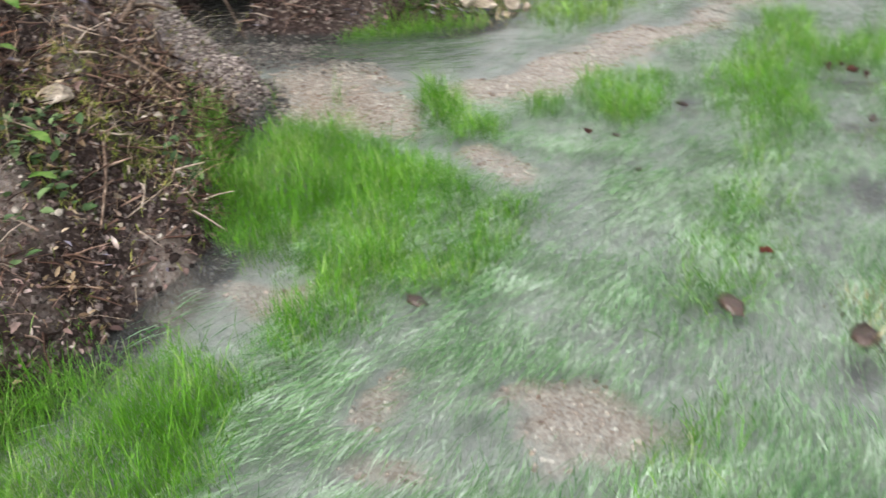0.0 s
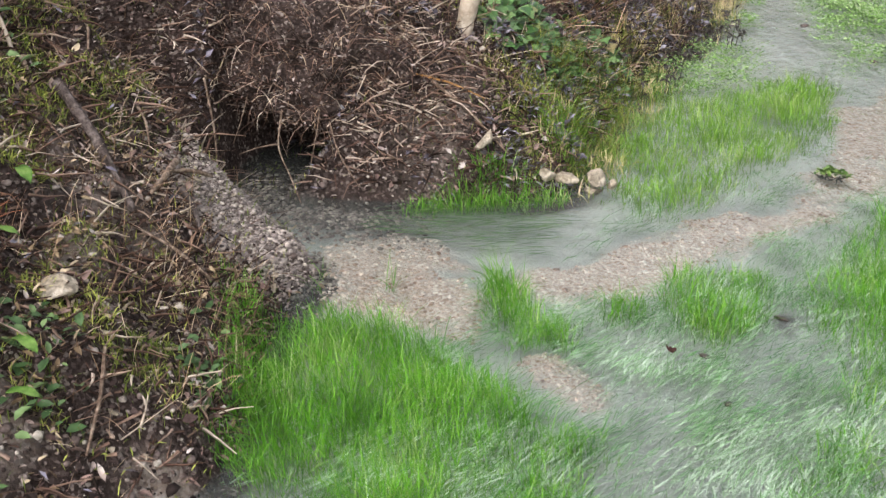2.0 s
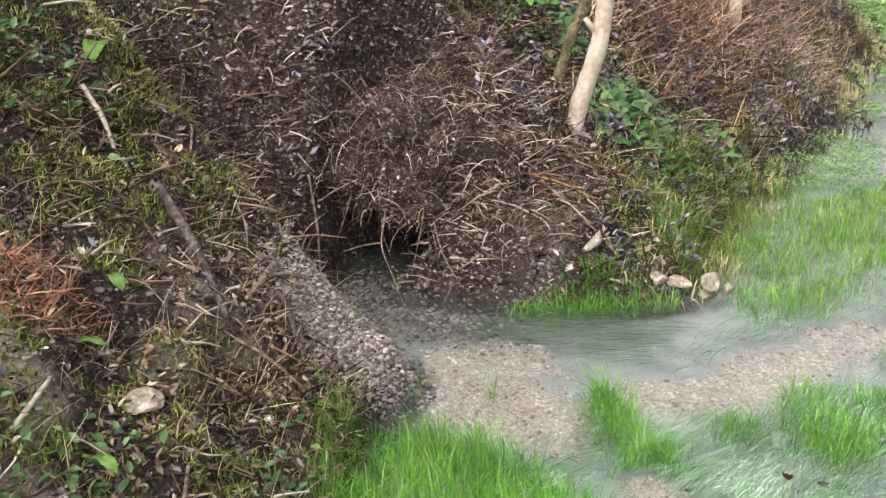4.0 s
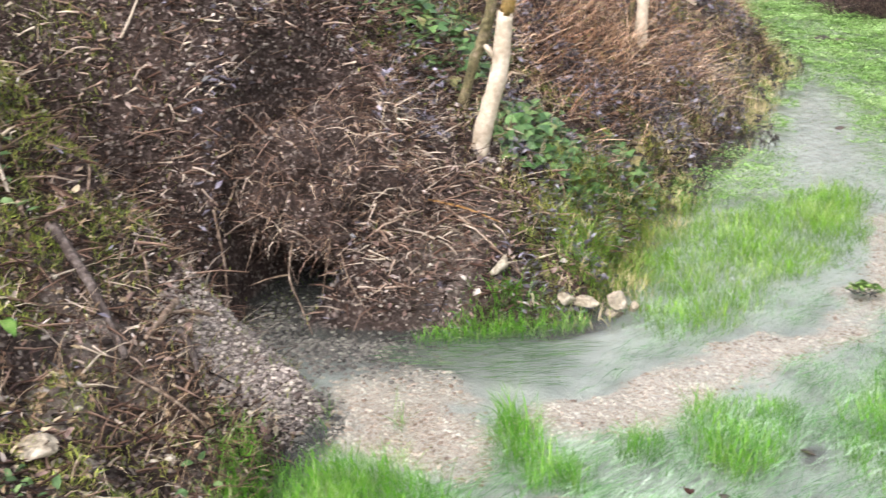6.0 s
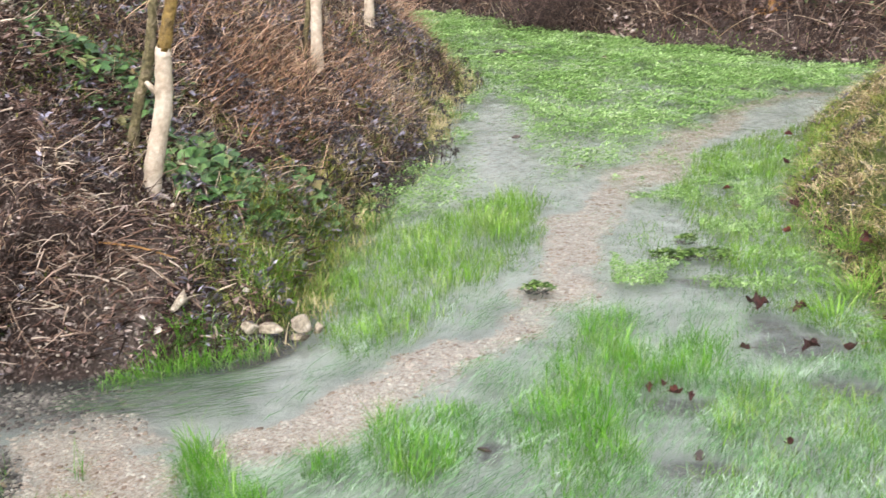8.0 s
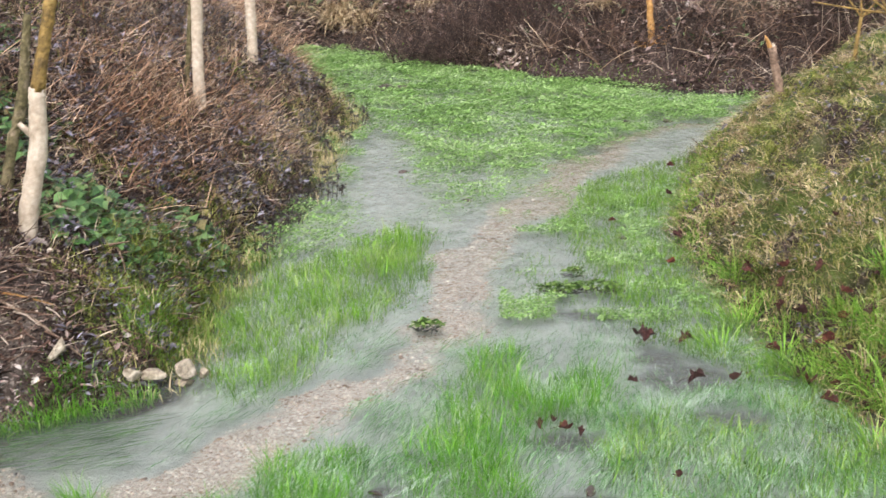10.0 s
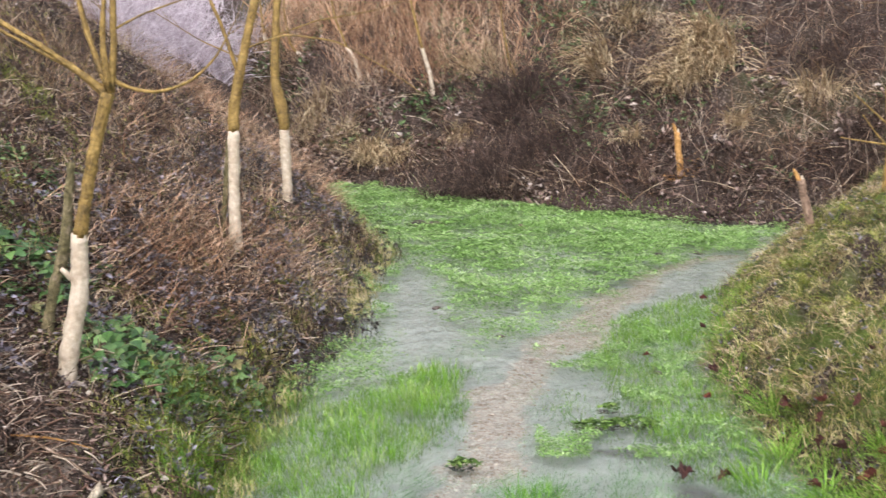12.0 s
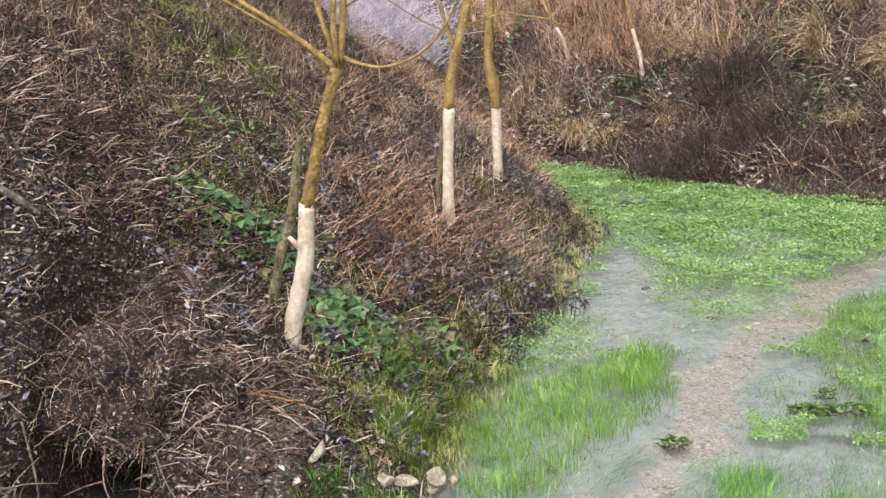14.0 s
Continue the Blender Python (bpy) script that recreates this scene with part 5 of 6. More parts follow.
stick("broken_stick", (-2.7, 3.1, 0.02), (-2.55, 3.05, 0.03), 0.009, "pale split stick among moss", M_PEELED, 9)
stick("broken_stick", (-2.28, 3.3, 0.02), (-2.17, 3.18, 0.04), 0.005, "reddish thin stem on the bank", M_ROOT, 10)
stick("broken_stick", (-1.72, 2.2, 0.01), (-1.62, 1.95, 0.02), 0.006, "brown stick at the foot of the bank", M_ROOT, 11)
stick("broken_stick", (-2.84, 4.1, 0.02), (-2.82, 4.2, 0.03), 0.006, "pale short stick high on the bank", M_PEELED, 12)
stick("broken_stick", (-1.45, 5.2, 0.03), (-1.3, 4.95, 0.02), 0.005, "thin dry stick below the ivy", M_ROOT, 13)


stick("rotten_branch", (-2.74, 4.34, 0.03), (-2.5, 4.4, 0.03), 0.022, "thick dark rotten branch high on the bank", M_ROTTEN, 14)
stick("broken_stick", (-2.02, 3.3, 0.05), (-2.08, 3.1, 0.06), 0.008, "pale dry stick leaning above the gravel", M_ROOT, 15)
stick("broken_stick", (-1.78, 2.85, 0.03), (-1.98, 2.75, 0.05), 0.006, "dry stem lying over the dead grass", M_ROOT, 16)
stick("broken_stick", (-2.6, 3.5, 0.03), (-2.45, 3.3, 0.04), 0.007, "grey dead stem on the bare slope", M_ROOT, 17)
stick("broken_stick", (-2.42, 4.0, 0.03), (-2.3, 3.88, 0.06), 0.005, "thin dry stem above the spring", M_ROOT, 18)
stick("broken_stick", (-2.9, 3.85, 0.02), (-2.65, 3.7, 0.04), 0.007, "dark twig lying across the slope", M_ROTTEN, 19)


# ---- trees on the left bank ----
def tree_one():
    t = holder("willow_tree", (-1.69, 4.9, float(ground_height(-1.69, 4.9)) - 0.02), "young yellow-barked willow, its lower trunk peeled bare", "tree", "peeled willows on the bank")
    limb("peeled_trunk", [(-1.69, 4.9, 0.44), (-1.66, 4.9, 0.63), (-1.61, 4.9, 0.8), (-1.6, 4.9, 0.95), (-1.59, 4.9, 1.07)], [0.041, 0.036, 0.038, 0.034, 0.033], M_PEELED, t, "cream peeled lower trunk", 12, 0.07, 2)
    limb("stub", [(-1.615, 4.9, 0.88), (-1.66, 4.885, 0.915), (-1.668, 4.88, 0.935)], [0.018, 0.014, 0.009], M_PEELED, t, "", 8, 0.1, 3)
    limb("trunk", [(-1.59, 4.9, 1.06), (-1.575, 4.9, 1.14), (-1.5, 4.9, 1.43), (-1.44, 4.9, 1.62)], [0.031, 0.027, 0.025, 0.027], M_BARK, t, "yellow-brown upper trunk", 10, 0.09, 4)
    for k, (pts, r) in enumerate((([(-1.44, 4.9, 1.61), (-1.53, 4.89, 1.69), (-1.68, 4.88, 1.8), (-1.98, 4.86, 1.99), (-2.5, 4.85, 2.35)], (0.017, 0.014, 0.011, 0.009, 0.004)),
                                  ([(-1.45, 4.91, 1.6), (-1.56, 4.93, 1.7), (-1.7, 4.95, 1.77), (-2.0, 4.98, 1.93), (-2.4, 5.0, 2.2)], (0.011, 0.009, 0.008, 0.006, 0.003)),
                                  ([(-1.44, 4.9, 1.64), (-1.49, 4.91, 1.78), (-1.52, 4.92, 1.88), (-1.55, 4.92, 2.05), (-1.62, 4.92, 2.6)], (0.014, 0.012, 0.011, 0.01, 0.004)),
                                  ([(-1.43, 4.9, 1.62), (-1.405, 4.89, 1.75), (-1.4, 4.89, 1.86), (-1.39, 4.89, 2.05), (-1.36, 4.9, 2.8)], (0.018, 0.016, 0.014, 0.013, 0.005)),
                                  ([(-1.43, 4.88, 1.64), (-1.44, 4.87, 1.8), (-1.42, 4.87, 2.0), (-1.42, 4.87, 2.5)], (0.012, 0.011, 0.009, 0.004)),
                                  ([(-1.42, 4.9, 1.67), (-1.36, 4.9, 1.635), (-1.24, 4.9, 1.615), (-1.11, 4.9, 1.66), (-1.01, 4.9, 1.75), (-0.95, 4.9, 1.86)], (0.011, 0.009, 0.007, 0.006, 0.005, 0.003)),
                                  ([(-1.395, 4.9, 1.86), (-1.3, 4.91, 1.91), (-1.09, 4.92, 1.98), (-0.8, 4.94, 2.12)], (0.005, 0.0045, 0.0035, 0.002)))):
        twigs_on(limb("branch", pts, r, M_BARK, t, "", 7, 0.1, 20 + k), pts, 0.0022, M_BARK, t, 2, 400 + 10 * k)


def tree_two():
    t = holder("willow_tree", (-1.55, 7.4, float(ground_height(-1.55, 7.4)) - 0.02), "slender yellow-barked willow with a straight peeled trunk", "tree", "peeled willows on the bank")
    limb("peeled_trunk", [(-1.55, 7.4, 0.48), (-1.545, 7.4, 0.85), (-1.53, 7.4, 1.21)], [0.039, 0.034, 0.035], M_PEELED, t, "cream peeled lower trunk", 12, 0.05, 5)
    limb("trunk", [(-1.53, 7.4, 1.2), (-1.525, 7.4, 1.33), (-1.49, 7.4, 1.5), (-1.43, 7.4, 1.73), (-1.36, 7.4, 1.99), (-1.2, 7.4, 2.9)], [0.031, 0.034, 0.03, 0.026, 0.023, 0.008], M_BARK, t, "yellow-brown upper trunk", 10, 0.08, 6)
    for k, (pts, r) in enumerate((([(-1.49, 7.4, 1.55), (-1.51, 7.39, 1.62), (-1.56, 7.38, 1.8), (-1.64, 7.38, 1.99), (-1.8, 7.38, 2.6)], (0.014, 0.013, 0.011, 0.009, 0.004)),
                                  ([(-1.44, 7.4, 1.68), (-1.2, 7.35, 1.76), (-0.9, 7.3, 1.72), (-0.6, 7.25, 1.56), (-0.4, 7.2, 1.42)], (0.006, 0.005, 0.004, 0.003, 0.002)),
                                  ([(-1.45, 7.4, 1.62), (-1.7, 7.45, 1.72), (-2.0, 7.5, 1.9)], (0.005, 0.004, 0.002)))):
        twigs_on(limb("branch", pts, r, M_BARK, t, "", 7, 0.1, 30 + k), pts, 0.002, M_BARK, t, 2, 500 + 10 * k)


def tree_three():
    t = holder("willow_tree", (-1.57, 9.2, float(ground_height(-1.57, 9.2)) - 0.02), "slim willow with peeled foot beside the pool's bend", "tree", "peeled willows on the bank")
    limb("peeled_trunk", [(-1.57, 9.2, 0.38), (-1.565, 9.2, 0.7), (-1.57, 9.2, 1.03)], [0.04, 0.036, 0.036], M_PEELED, t, "cream peeled lower trunk", 12, 0.05, 7)
    limb("trunk", [(-1.57, 9.2, 1.02), (-1.565, 9.2, 1.1), (-1.58, 9.2, 1.18), (-1.62, 9.2, 1.35), (-1.62, 9.2, 1.5), (-1.58, 9.2, 1.99), (-1.5, 9.2, 2.9)], [0.036, 0.045, 0.044, 0.032, 0.03, 0.026, 0.008], M_BARK, t, "brown-yellow upper trunk with a burr", 10, 0.1, 8)
    limb("branch", [(-1.6, 9.2, 1.7), (-1.3, 9.15, 1.8), (-0.9, 9.1, 1.86), (-0.5, 9.1, 1.98)], [0.006, 0.005, 0.004, 0.002], M_BARK, t, "", 7, 0.1, 40)


def dead_stem(points, radii, label, mat, seed):
    t = holder("dead_stem", points[0], label, "dead stem")
    limb("wood", points, radii, mat, t, "", 9, 0.12, seed)


tree_one(), tree_two(), tree_three()
dead_stem([(-1.87, 5.14, 0.5), (-1.81, 5.14, 0.78), (-1.75, 5.14, 0.95), (-1.69, 5.14, 1.32)], [0.026, 0.024, 0.024, 0.016], "mossy dead stem with a bare reddish top", M_DARKBARK, 50)
dead_stem([(-1.64, 7.42, 0.5), (-1.6, 7.42, 0.85), (-1.57, 7.42, 1.15)], [0.02, 0.018, 0.014], "dark dead stem beside the peeled willow", M_DARKBARK, 51)


# ---- far hillside ----
def hill_cover(name, n, chance, maker, mat, label, category):
    x, y = scatter(n, (-7.5, 10.2, 5.5, 20.0), chance)
    return stuff(name, maker(x, y, len(x)), mat, label, category)


def hill_zone(x, y, lo=0.0, hi=6.0):
    h = hill_depth(x, y)
    return (h > lo) * (h < hi) * (1 - 0.95 * np.exp(-((x - 1.61) / 0.16) ** 2 - ((y - 11.45) / 0.3) ** 2))


hill_cover("hillside_dead_grass", 34000, lambda x, y: hill_zone(x, y) * np.interp(x, [0, 2], [1, 0.6]) * (0.25 + 0.75 * smooth(0.38, 0.6, fbm(x, y, 0.7, 3, 161))),
           lambda x, y, n: blades(on_ground(x, y), rng.normal(-1.57, 0.9, n), rng.uniform(0.08, 0.3, n), rng.uniform(0.004, 0.009, n), rng.uniform(0.4, 1.4, n), rng.uniform(0.4, 1.3, n), 2),
           M_HILLGRASS, "brown dead grass and stems matted over the hillside", "dead grass")
hill_cover("hillside_twigs", 9000, lambda x, y: hill_zone(x, y) * (0.2 + 0.8 * smooth(0.42, 0.6, fbm(x, y, 0.8, 3, 171))),
           lambda x, y, n: rods(on_ground(x, y), rng.uniform(0, 6.28, n), rng.uniform(0.2, 1.4, n), rng.uniform(0.15, 0.6, n), rng.uniform(0.002, 0.005, n), rng.uniform(0, 1.0, n), 2),
           M_TWIG, "dark bramble stems tangled over the hillside", "brambles")
hill_cover("hillside_canes", 1500, lambda x, y: hill_zone(x, y, 0.1, 3.0) * np.interp(x, [-2, 0.5], [0.3, 1]) * smooth(0.4, 0.6, fbm(x, y, 0.6, 3, 173)),
           lambda x, y, n: rods(on_ground(x, y, 0.03), rng.uniform(0, 6.28, n), rng.uniform(-0.1, 0.9, n), rng.uniform(0.15, 0.5, n), rng.uniform(0.002, 0.006, n), rng.uniform(0.2, 1.2, n), 3),
           M_STRAW, "dry tan dead canes crossing over the hillside", "brambles")
hill_cover("hillside_litter", 6000, lambda x, y: hill_zone(x, y, 0.0, 2.0) * smooth(0.45, 0.6, fbm(x, y, 0.5, 3, 175)),
           lambda x, y, n: leaves(on_ground(x, y, 0.04), rng.uniform(0, 6.28, n), rng.uniform(0.04, 0.1, n), rng.uniform(0.03, 0.06, n), rng.uniform(-0.4, 0.8, n), rng.uniform(-0.8, 0.8, n), detail=4),
           M_LITTER, "grey-brown dead leaves under the hillside brambles", "leaf litter")
hill_cover("hillside_herbs", 6000, lambda x, y: hill_zone(x, y, 0.4) * np.clip(0.35 * smooth(0.5, 0.64, fbm(x, y, 0.7, 3, 181)) + 0.45 * np.exp(-((x - 0.93) / 0.4) ** 2 - ((y - 12.7) / 0.4) ** 2) + 0.45 * np.exp(-((x + 1.1) / 0.45) ** 2 - ((y - 13.95) / 0.4) ** 2), 0, 1),
           lambda x, y, n: leaves(on_ground(x, y, rng.uniform(0.01, 0.12, n)), rng.uniform(0, 6.28, n), rng.uniform(0.04, 0.09, n), rng.uniform(0.03, 0.06, n), rng.uniform(-0.2, 0.8, n), rng.uniform(-0.5, 0.5, n), detail=4),
           M_HERB, "green bramble leaves scattered on the hillside", "brambles")
hill_cover("russet_shoots", 8500, lambda x, y: hill_zone(x, y, 1.8, 7) * smooth(1.2, -1.5, x) * (0.3 + 0.7 * fbm(x, y, 0.9, 2, 191)),
           lambda x, y, n: rods(on_ground(x, y), rng.uniform(0, 6.28, n), rng.uniform(0.6, 1.5, n), rng.uniform(0.2, 0.7, n), rng.uniform(0.0015, 0.0035, n), rng.uniform(-0.2, 0.8, n), 2),
           M_RUST, "russet young shoots on the upper hillside", "shrubs")


def thicket(centre, spread, n, tall, mat, name, label, radius=(0.002, 0.005)):
    x0, y0 = centre
    thing = holder(name, (x0, y0, 0), label, "bush")
    clusters = 7
    for k in range(clusters):
        m = n // clusters
        ca, cq = 6.28 * k / clusters + rng.uniform(-0.4, 0.4), rng.uniform(0.35, 0.8) * (k > 0)
        a, q = rng.uniform(0, 6.28, m), np.sqrt(rng.rand(m)) * 0.55
        x = x0 + (math.cos(ca) * cq + np.cos(a) * q) * spread[0]
        y = y0 + (math.sin(ca) * cq + np.sin(a) * q) * spread[1]
        base = on_ground(x, y) - np.array([x0, y0, 0])
        arr = rods(base, rng.uniform(0, 6.28, m), rng.uniform(0.25, 1.5, m), tall * rng.uniform(0.35, 1.0, m) * rng.uniform(0.7, 1.1), rng.uniform(*radius, m), rng.uniform(0.0, 1.7, m), 3)
        part("crown", mesh_of("crown", *arr, mat, True), thing)
    return thing


thicket((0.1, 12.5), (0.75, 0.45), 3000, 0.6, M_BUSH, "bramble_bush", "dark brown leafless bush at the pool's far edge")
thicket((0.15, 13.3), (0.3, 0.3), 800, 1.1, M_BUSH, "bramble_bush", "tall dark leafless bush on the hillside")
thicket((0.9, 12.0), (0.6, 0.3), 1000, 0.36, M_BUSH, "bramble_bush", "low dark bramble heap along the pool")
thicket((2.3, 11.3), (0.9, 0.35), 900, 0.34, M_BUSH, "bramble_bush", "low brown bramble heap behind the mound")
thicket((3.4, 11.2), (0.55, 0.35), 2400, 0.42, M_BUSH, "bramble_bush", "dense dark bramble hollow behind the mound")
thicket((3.3, 13.1), (0.45, 0.3), 700, 0.4, M_BUSH, "bramble_bush", "small dark bramble on the upper hillside")
# the valley's haze is painted into these bushes' twig colour
thicket((-4.3, 15.5), (0.9, 1.4), 1600, 1.0, M_LILAC, "hazy_bush", "lilac-grey leafless bush up the valley", (0.003, 0.007))
thicket((-5.2, 19.0), (1.6, 2.0), 2200, 1.6, M_LILAC, "hazy_bush", "lilac-grey leafless thicket up the valley", (0.004, 0.009))
thicket((-8.0, 27.0), (3.0, 4.0), 2600, 2.6, M_LILAC, "hazy_bush", "pale lilac-grey far thicket closing the valley", (0.006, 0.014))
thicket((-3.4, 11.2), (0.5, 0.7), 900, 0.6, M_LILAC, "hazy_bush", "grey leafless bush on the bank's crest", (0.002, 0.005))


def tussock(at, wide, tall, n, label, heading=-1.57):
    x0, y0 = at
    z0 = float(ground_height(x0, y0))
    thing = holder("dry_tussock", (x0, y0, z0), label, "grass tussock", "straw tussocks on the hillside")
    a = rng.uniform(0, 6.28, n)
    q = np.sqrt(rng.rand(n)) * wide * 0.3
    base = np.stack([np.cos(a) * q, np.sin(a) * q, rng.uniform(-0.03, 0.0, n)], -1)
    base[:, 2] += ground_height(x0 + base[:, 0], y0 + base[:, 1]) - z0
    k = n // 3
    skirt = blades(base[:k], heading + rng.normal(0, 1.6, k), 0.6 * tall * rng.uniform(0.7, 1.4, k), rng.uniform(0.005, 0.01, k), rng.uniform(0.5, 1.1, k), rng.uniform(0.8, 1.8, k), 4)
    part("skirt", mesh_of("skirt", *skirt, M_STRAW, True), thing, "browner drooping skirt")
    m = n - k
    crown = blades(base[k:], heading + rng.normal(0, 0.6, m), 1.15 * tall * rng.uniform(0.7, 1.4, m), rng.uniform(0.005, 0.011, m), rng.uniform(0.3, 1.0, m), rng.uniform(1.2, 2.2, m), 4)
    part("crown", mesh_of("crown", *crown, M_TUSSOCK, True), thing)


tussock((2.05, 13.1), 0.9, 0.46, 800, "big arching straw-coloured grass tussock on the hillside", -2.2)
tussock((1.72, 12.9), 0.5, 0.42, 420, "straw-coloured grass tussock beside a larger one", -2.3)
tussock((0.98, 13.65), 0.4, 0.5, 260, "pale straw tussock high on the hillside", -2.3)
tussock((-1.5, 13.75), 0.5, 0.42, 420, "orange-tan grass tussock at the pool's far corner", -1.57)
tussock((-1.2, 13.6), 0.4, 0.34, 220, "tan grass tussock at the pool's edge", -1.3)
tussock((-2.4, 15.4), 0.9, 0.5, 380, "golden grass tussock in the gully", -1.2)
tussock((3.0, 12.6), 0.7, 0.45, 260, "tan grass tussock behind the mound", -1.8)
for at, wide, tall in (((0.5, 12.9), 0.4, 0.3), ((1.3, 13.9), 0.5, 0.4), ((-0.5, 13.5), 0.4, 0.3), ((2.2, 12.2), 0.4, 0.26), ((-1.9, 14.4), 0.5, 0.35), ((0.0, 14.2), 0.5, 0.4), ((1.2, 12.3), 0.35, 0.24)):
    tussock(at, wide, tall, 170, "small tan grass tussock on the brown hillside", -1.7 + rng.uniform(-0.5, 0.5))
tussock((-0.3, 14.6), 0.7, 0.5, 260, "tan grass tussock among white stems", -1.6)


def white_stem(a, b, r, seed):
    z = float(ground_height(a[0], a[1]))
    p0, p1 = np.array((a[0], a[1], z - 0.05)), np.array((b[0], a[1] + 0.02, b[1]))
    t = holder("peeled_sapling", tuple(p0), "small leaning sapling peeled white at its foot", "tree", "peeled saplings on the hillside")
    mid = (p0 + p1) / 2 + [0.03, 0, 0.02]
    limb("peeled_stem", [p0, mid, p1], [r, r * 0.9, r * 0.85], M_PEELED, t, "white peeled stem", 8, 0.12, seed)
    d = p1 - mid
    limb("upper_stem", [p1, p1 + d * 1.2 + [0, 0, 0.1], p1 + d * 2.2 + [0.0, 0, 0.5], p1 + d * 2.6 + [0.05, 0, 1.0]], [r * 0.6, r * 0.45, r * 0.3, r * 0.12], M_BARK, t, "yellowish upper stem", 7, 0.1, seed + 1)
    for k in range(3):
        w = np.array((rng.uniform(-0.4, 0.4), rng.uniform(-0.2, 0.2), rng.uniform(0.3, 0.6)))
        s = p1 + d * (0.6 + 0.4 * k)
        limb("twig", [s, s + w * 0.5, s + w], [r * 0.35, r * 0.25, r * 0.1], M_RUST, t, "", 5, 0.1, seed + 2 + k)


for k, (a, b, r) in enumerate((((-0.83, 14.54), (-0.96, 1.37), 0.028), ((-1.79, 15.53), (-1.95, 1.36), 0.025), ((0.24, 13.64), (0.13, 1.03), 0.022), ((-2.74, 16.97), (-2.82, 1.23), 0.03), ((-3.59, 18.7), (-3.59, 1.44), 0.035))):
    white_stem(a, b, r, 100 + 10 * k)


# ---- gnawed stumps ----
def stump(foot, top, r, label, seed):
    z = float(ground_height(foot[0], foot[1]))
    p0 = np.array((foot[0], foot[1], z - 0.03))
    p1 = np.array((top[0], foot[1], top[1]))
    t = holder("tree_stump", tuple(p0), label, "stump", "gnawed stumps")
    d = p1 - p0
    bark = M_GNAWED if seed == 60 else M_STUMP
    limb("trunk", [p0, p0 + d * 0.3 + [0.004, 0, 0], p0 + d * 0.6 + [-0.004, 0, 0], p0 + d * 0.84], [r * 1.15, r, r * 0.92, r * 0.95], bark, t, "", 11, 0.12, seed)
    limb("splinter", [p0 + d * 0.8 + [-r * 0.4, 0, 0], p0 + d * 0.93 + [-r * 0.7, 0, 0], p1 + [-r * 1.1, 0, 0]], [r * 0.6, r * 0.5, r * 0.2], M_GNAWED, t, "orange torn splinter", 7, 0.2, seed + 1)
    limb("splinter", [p0 + d * 0.8 + [r * 0.4, 0.01, 0], p0 + d * 0.9 + [r * 0.5, 0.01, 0]], [r * 0.6, r * 0.25], M_PEELED, t, "pale chewed splinter", 7, 0.2, seed + 2)
    n = 70
    a, q = rng.uniform(0, 6.28, n), np.sqrt(rng.rand(n)) * 0.2
    base = np.stack([foot[0] + np.cos(a) * q, foot[1] - 0.08 + np.sin(a) * q * 0.6], -1)
    base = on_ground(base[:, 0], base[:, 1], 0.04)
    return leaves(base, rng.uniform(0, 6.28, n), rng.uniform(0.02, 0.05, n), 0.018, rng.uniform(-0.2, 0.4, n), rng.uniform(-0.5, 0.5, n))


chips = stump((1.6, 11.6), (1.545, 0.8), 0.029, "orange-brown gnawed stump above the pool", 60)
stuff("wood_chips", chips, M_GNAWED, "orange wood chips round the gnawed stump", "wood chips")
stump((2.13, 8.71), (2.01, 0.78), 0.03, "gnawed brown stump behind the grassy mound", 63)


# ---- grassy mound ----
def mound_cover(name, n, box, chance, maker, mat, label, category):
    x, y = scatter(n, box, lambda x, y: (mound_depth(x, y) > -0.05) * chance(x, y))
    return stuff(name, maker(x, y, len(x)), mat, label, category)


MB = (1.0, 3.4, 4.4, 10.8)
mound_cover("mound_grass", 44000, MB, lambda x, y: np.interp(y, [3.5, 6, 10], [1, 0.8, 0.4]) * (0.5 + 0.5 * smooth(0.4, 0.55, fbm(x, y, 0.28, 3, 201))),
            lambda x, y, n: blades(on_ground(x, y), rng.normal(3.9, 1.4, n), rng.uniform(0.03, 0.1, n) * (0.5 + 1.2 * fbm(x, y, 0.18, 2, 205)), rng.uniform(0.003, 0.006, n), rng.uniform(0.2, 1.1, n), rng.uniform(0.8, 2.0, n), 3),
            M_MOUND, "short olive and straw grass covering the mound", "grass")
mound_cover("mound_dead_grass", 17000, MB, lambda x, y: smooth(0.42, 0.62, fbm(x, y, 0.4, 3, 211)),
            lambda x, y, n: blades(on_ground(x, y), rng.normal(3.6, 1.6, n), rng.uniform(0.05, 0.18, n), rng.uniform(0.002, 0.005, n), rng.uniform(0.7, 1.3, n), rng.uniform(0.5, 1.4, n), 3),
            M_STRAW, "dry brown grass lying on the mound", "dead grass")
mound_cover("mound_litter", 17000, MB, lambda x, y: smooth(0.42, 0.6, fbm(x, y, 0.3, 3, 221)),
            lambda x, y, n: leaves(on_ground(x, y, 0.012), rng.uniform(0, 6.28, n), rng.uniform(0.014, 0.036, n), rng.uniform(0.006, 0.018, n), rng.uniform(-0.3, 0.5, n), rng.uniform(-0.6, 0.6, n), detail=4),
            M_OCHRE, "ochre-brown leaf litter between mound grass", "leaf litter")
mound_cover("mound_moss", 38000, MB, lambda x, y: 0.06 + smooth(0.46, 0.6, fbm(x, y, 0.3, 3, 231)),
            lambda x, y, n: blades(on_ground(x, y), rng.uniform(0, 6.28, n), rng.uniform(0.02, 0.05, n), 0.004, rng.uniform(0.1, 0.9, n), rng.uniform(0.2, 1.2, n), 2),
            M_MOSS, "yellow-green moss cushions on the mound", "moss")


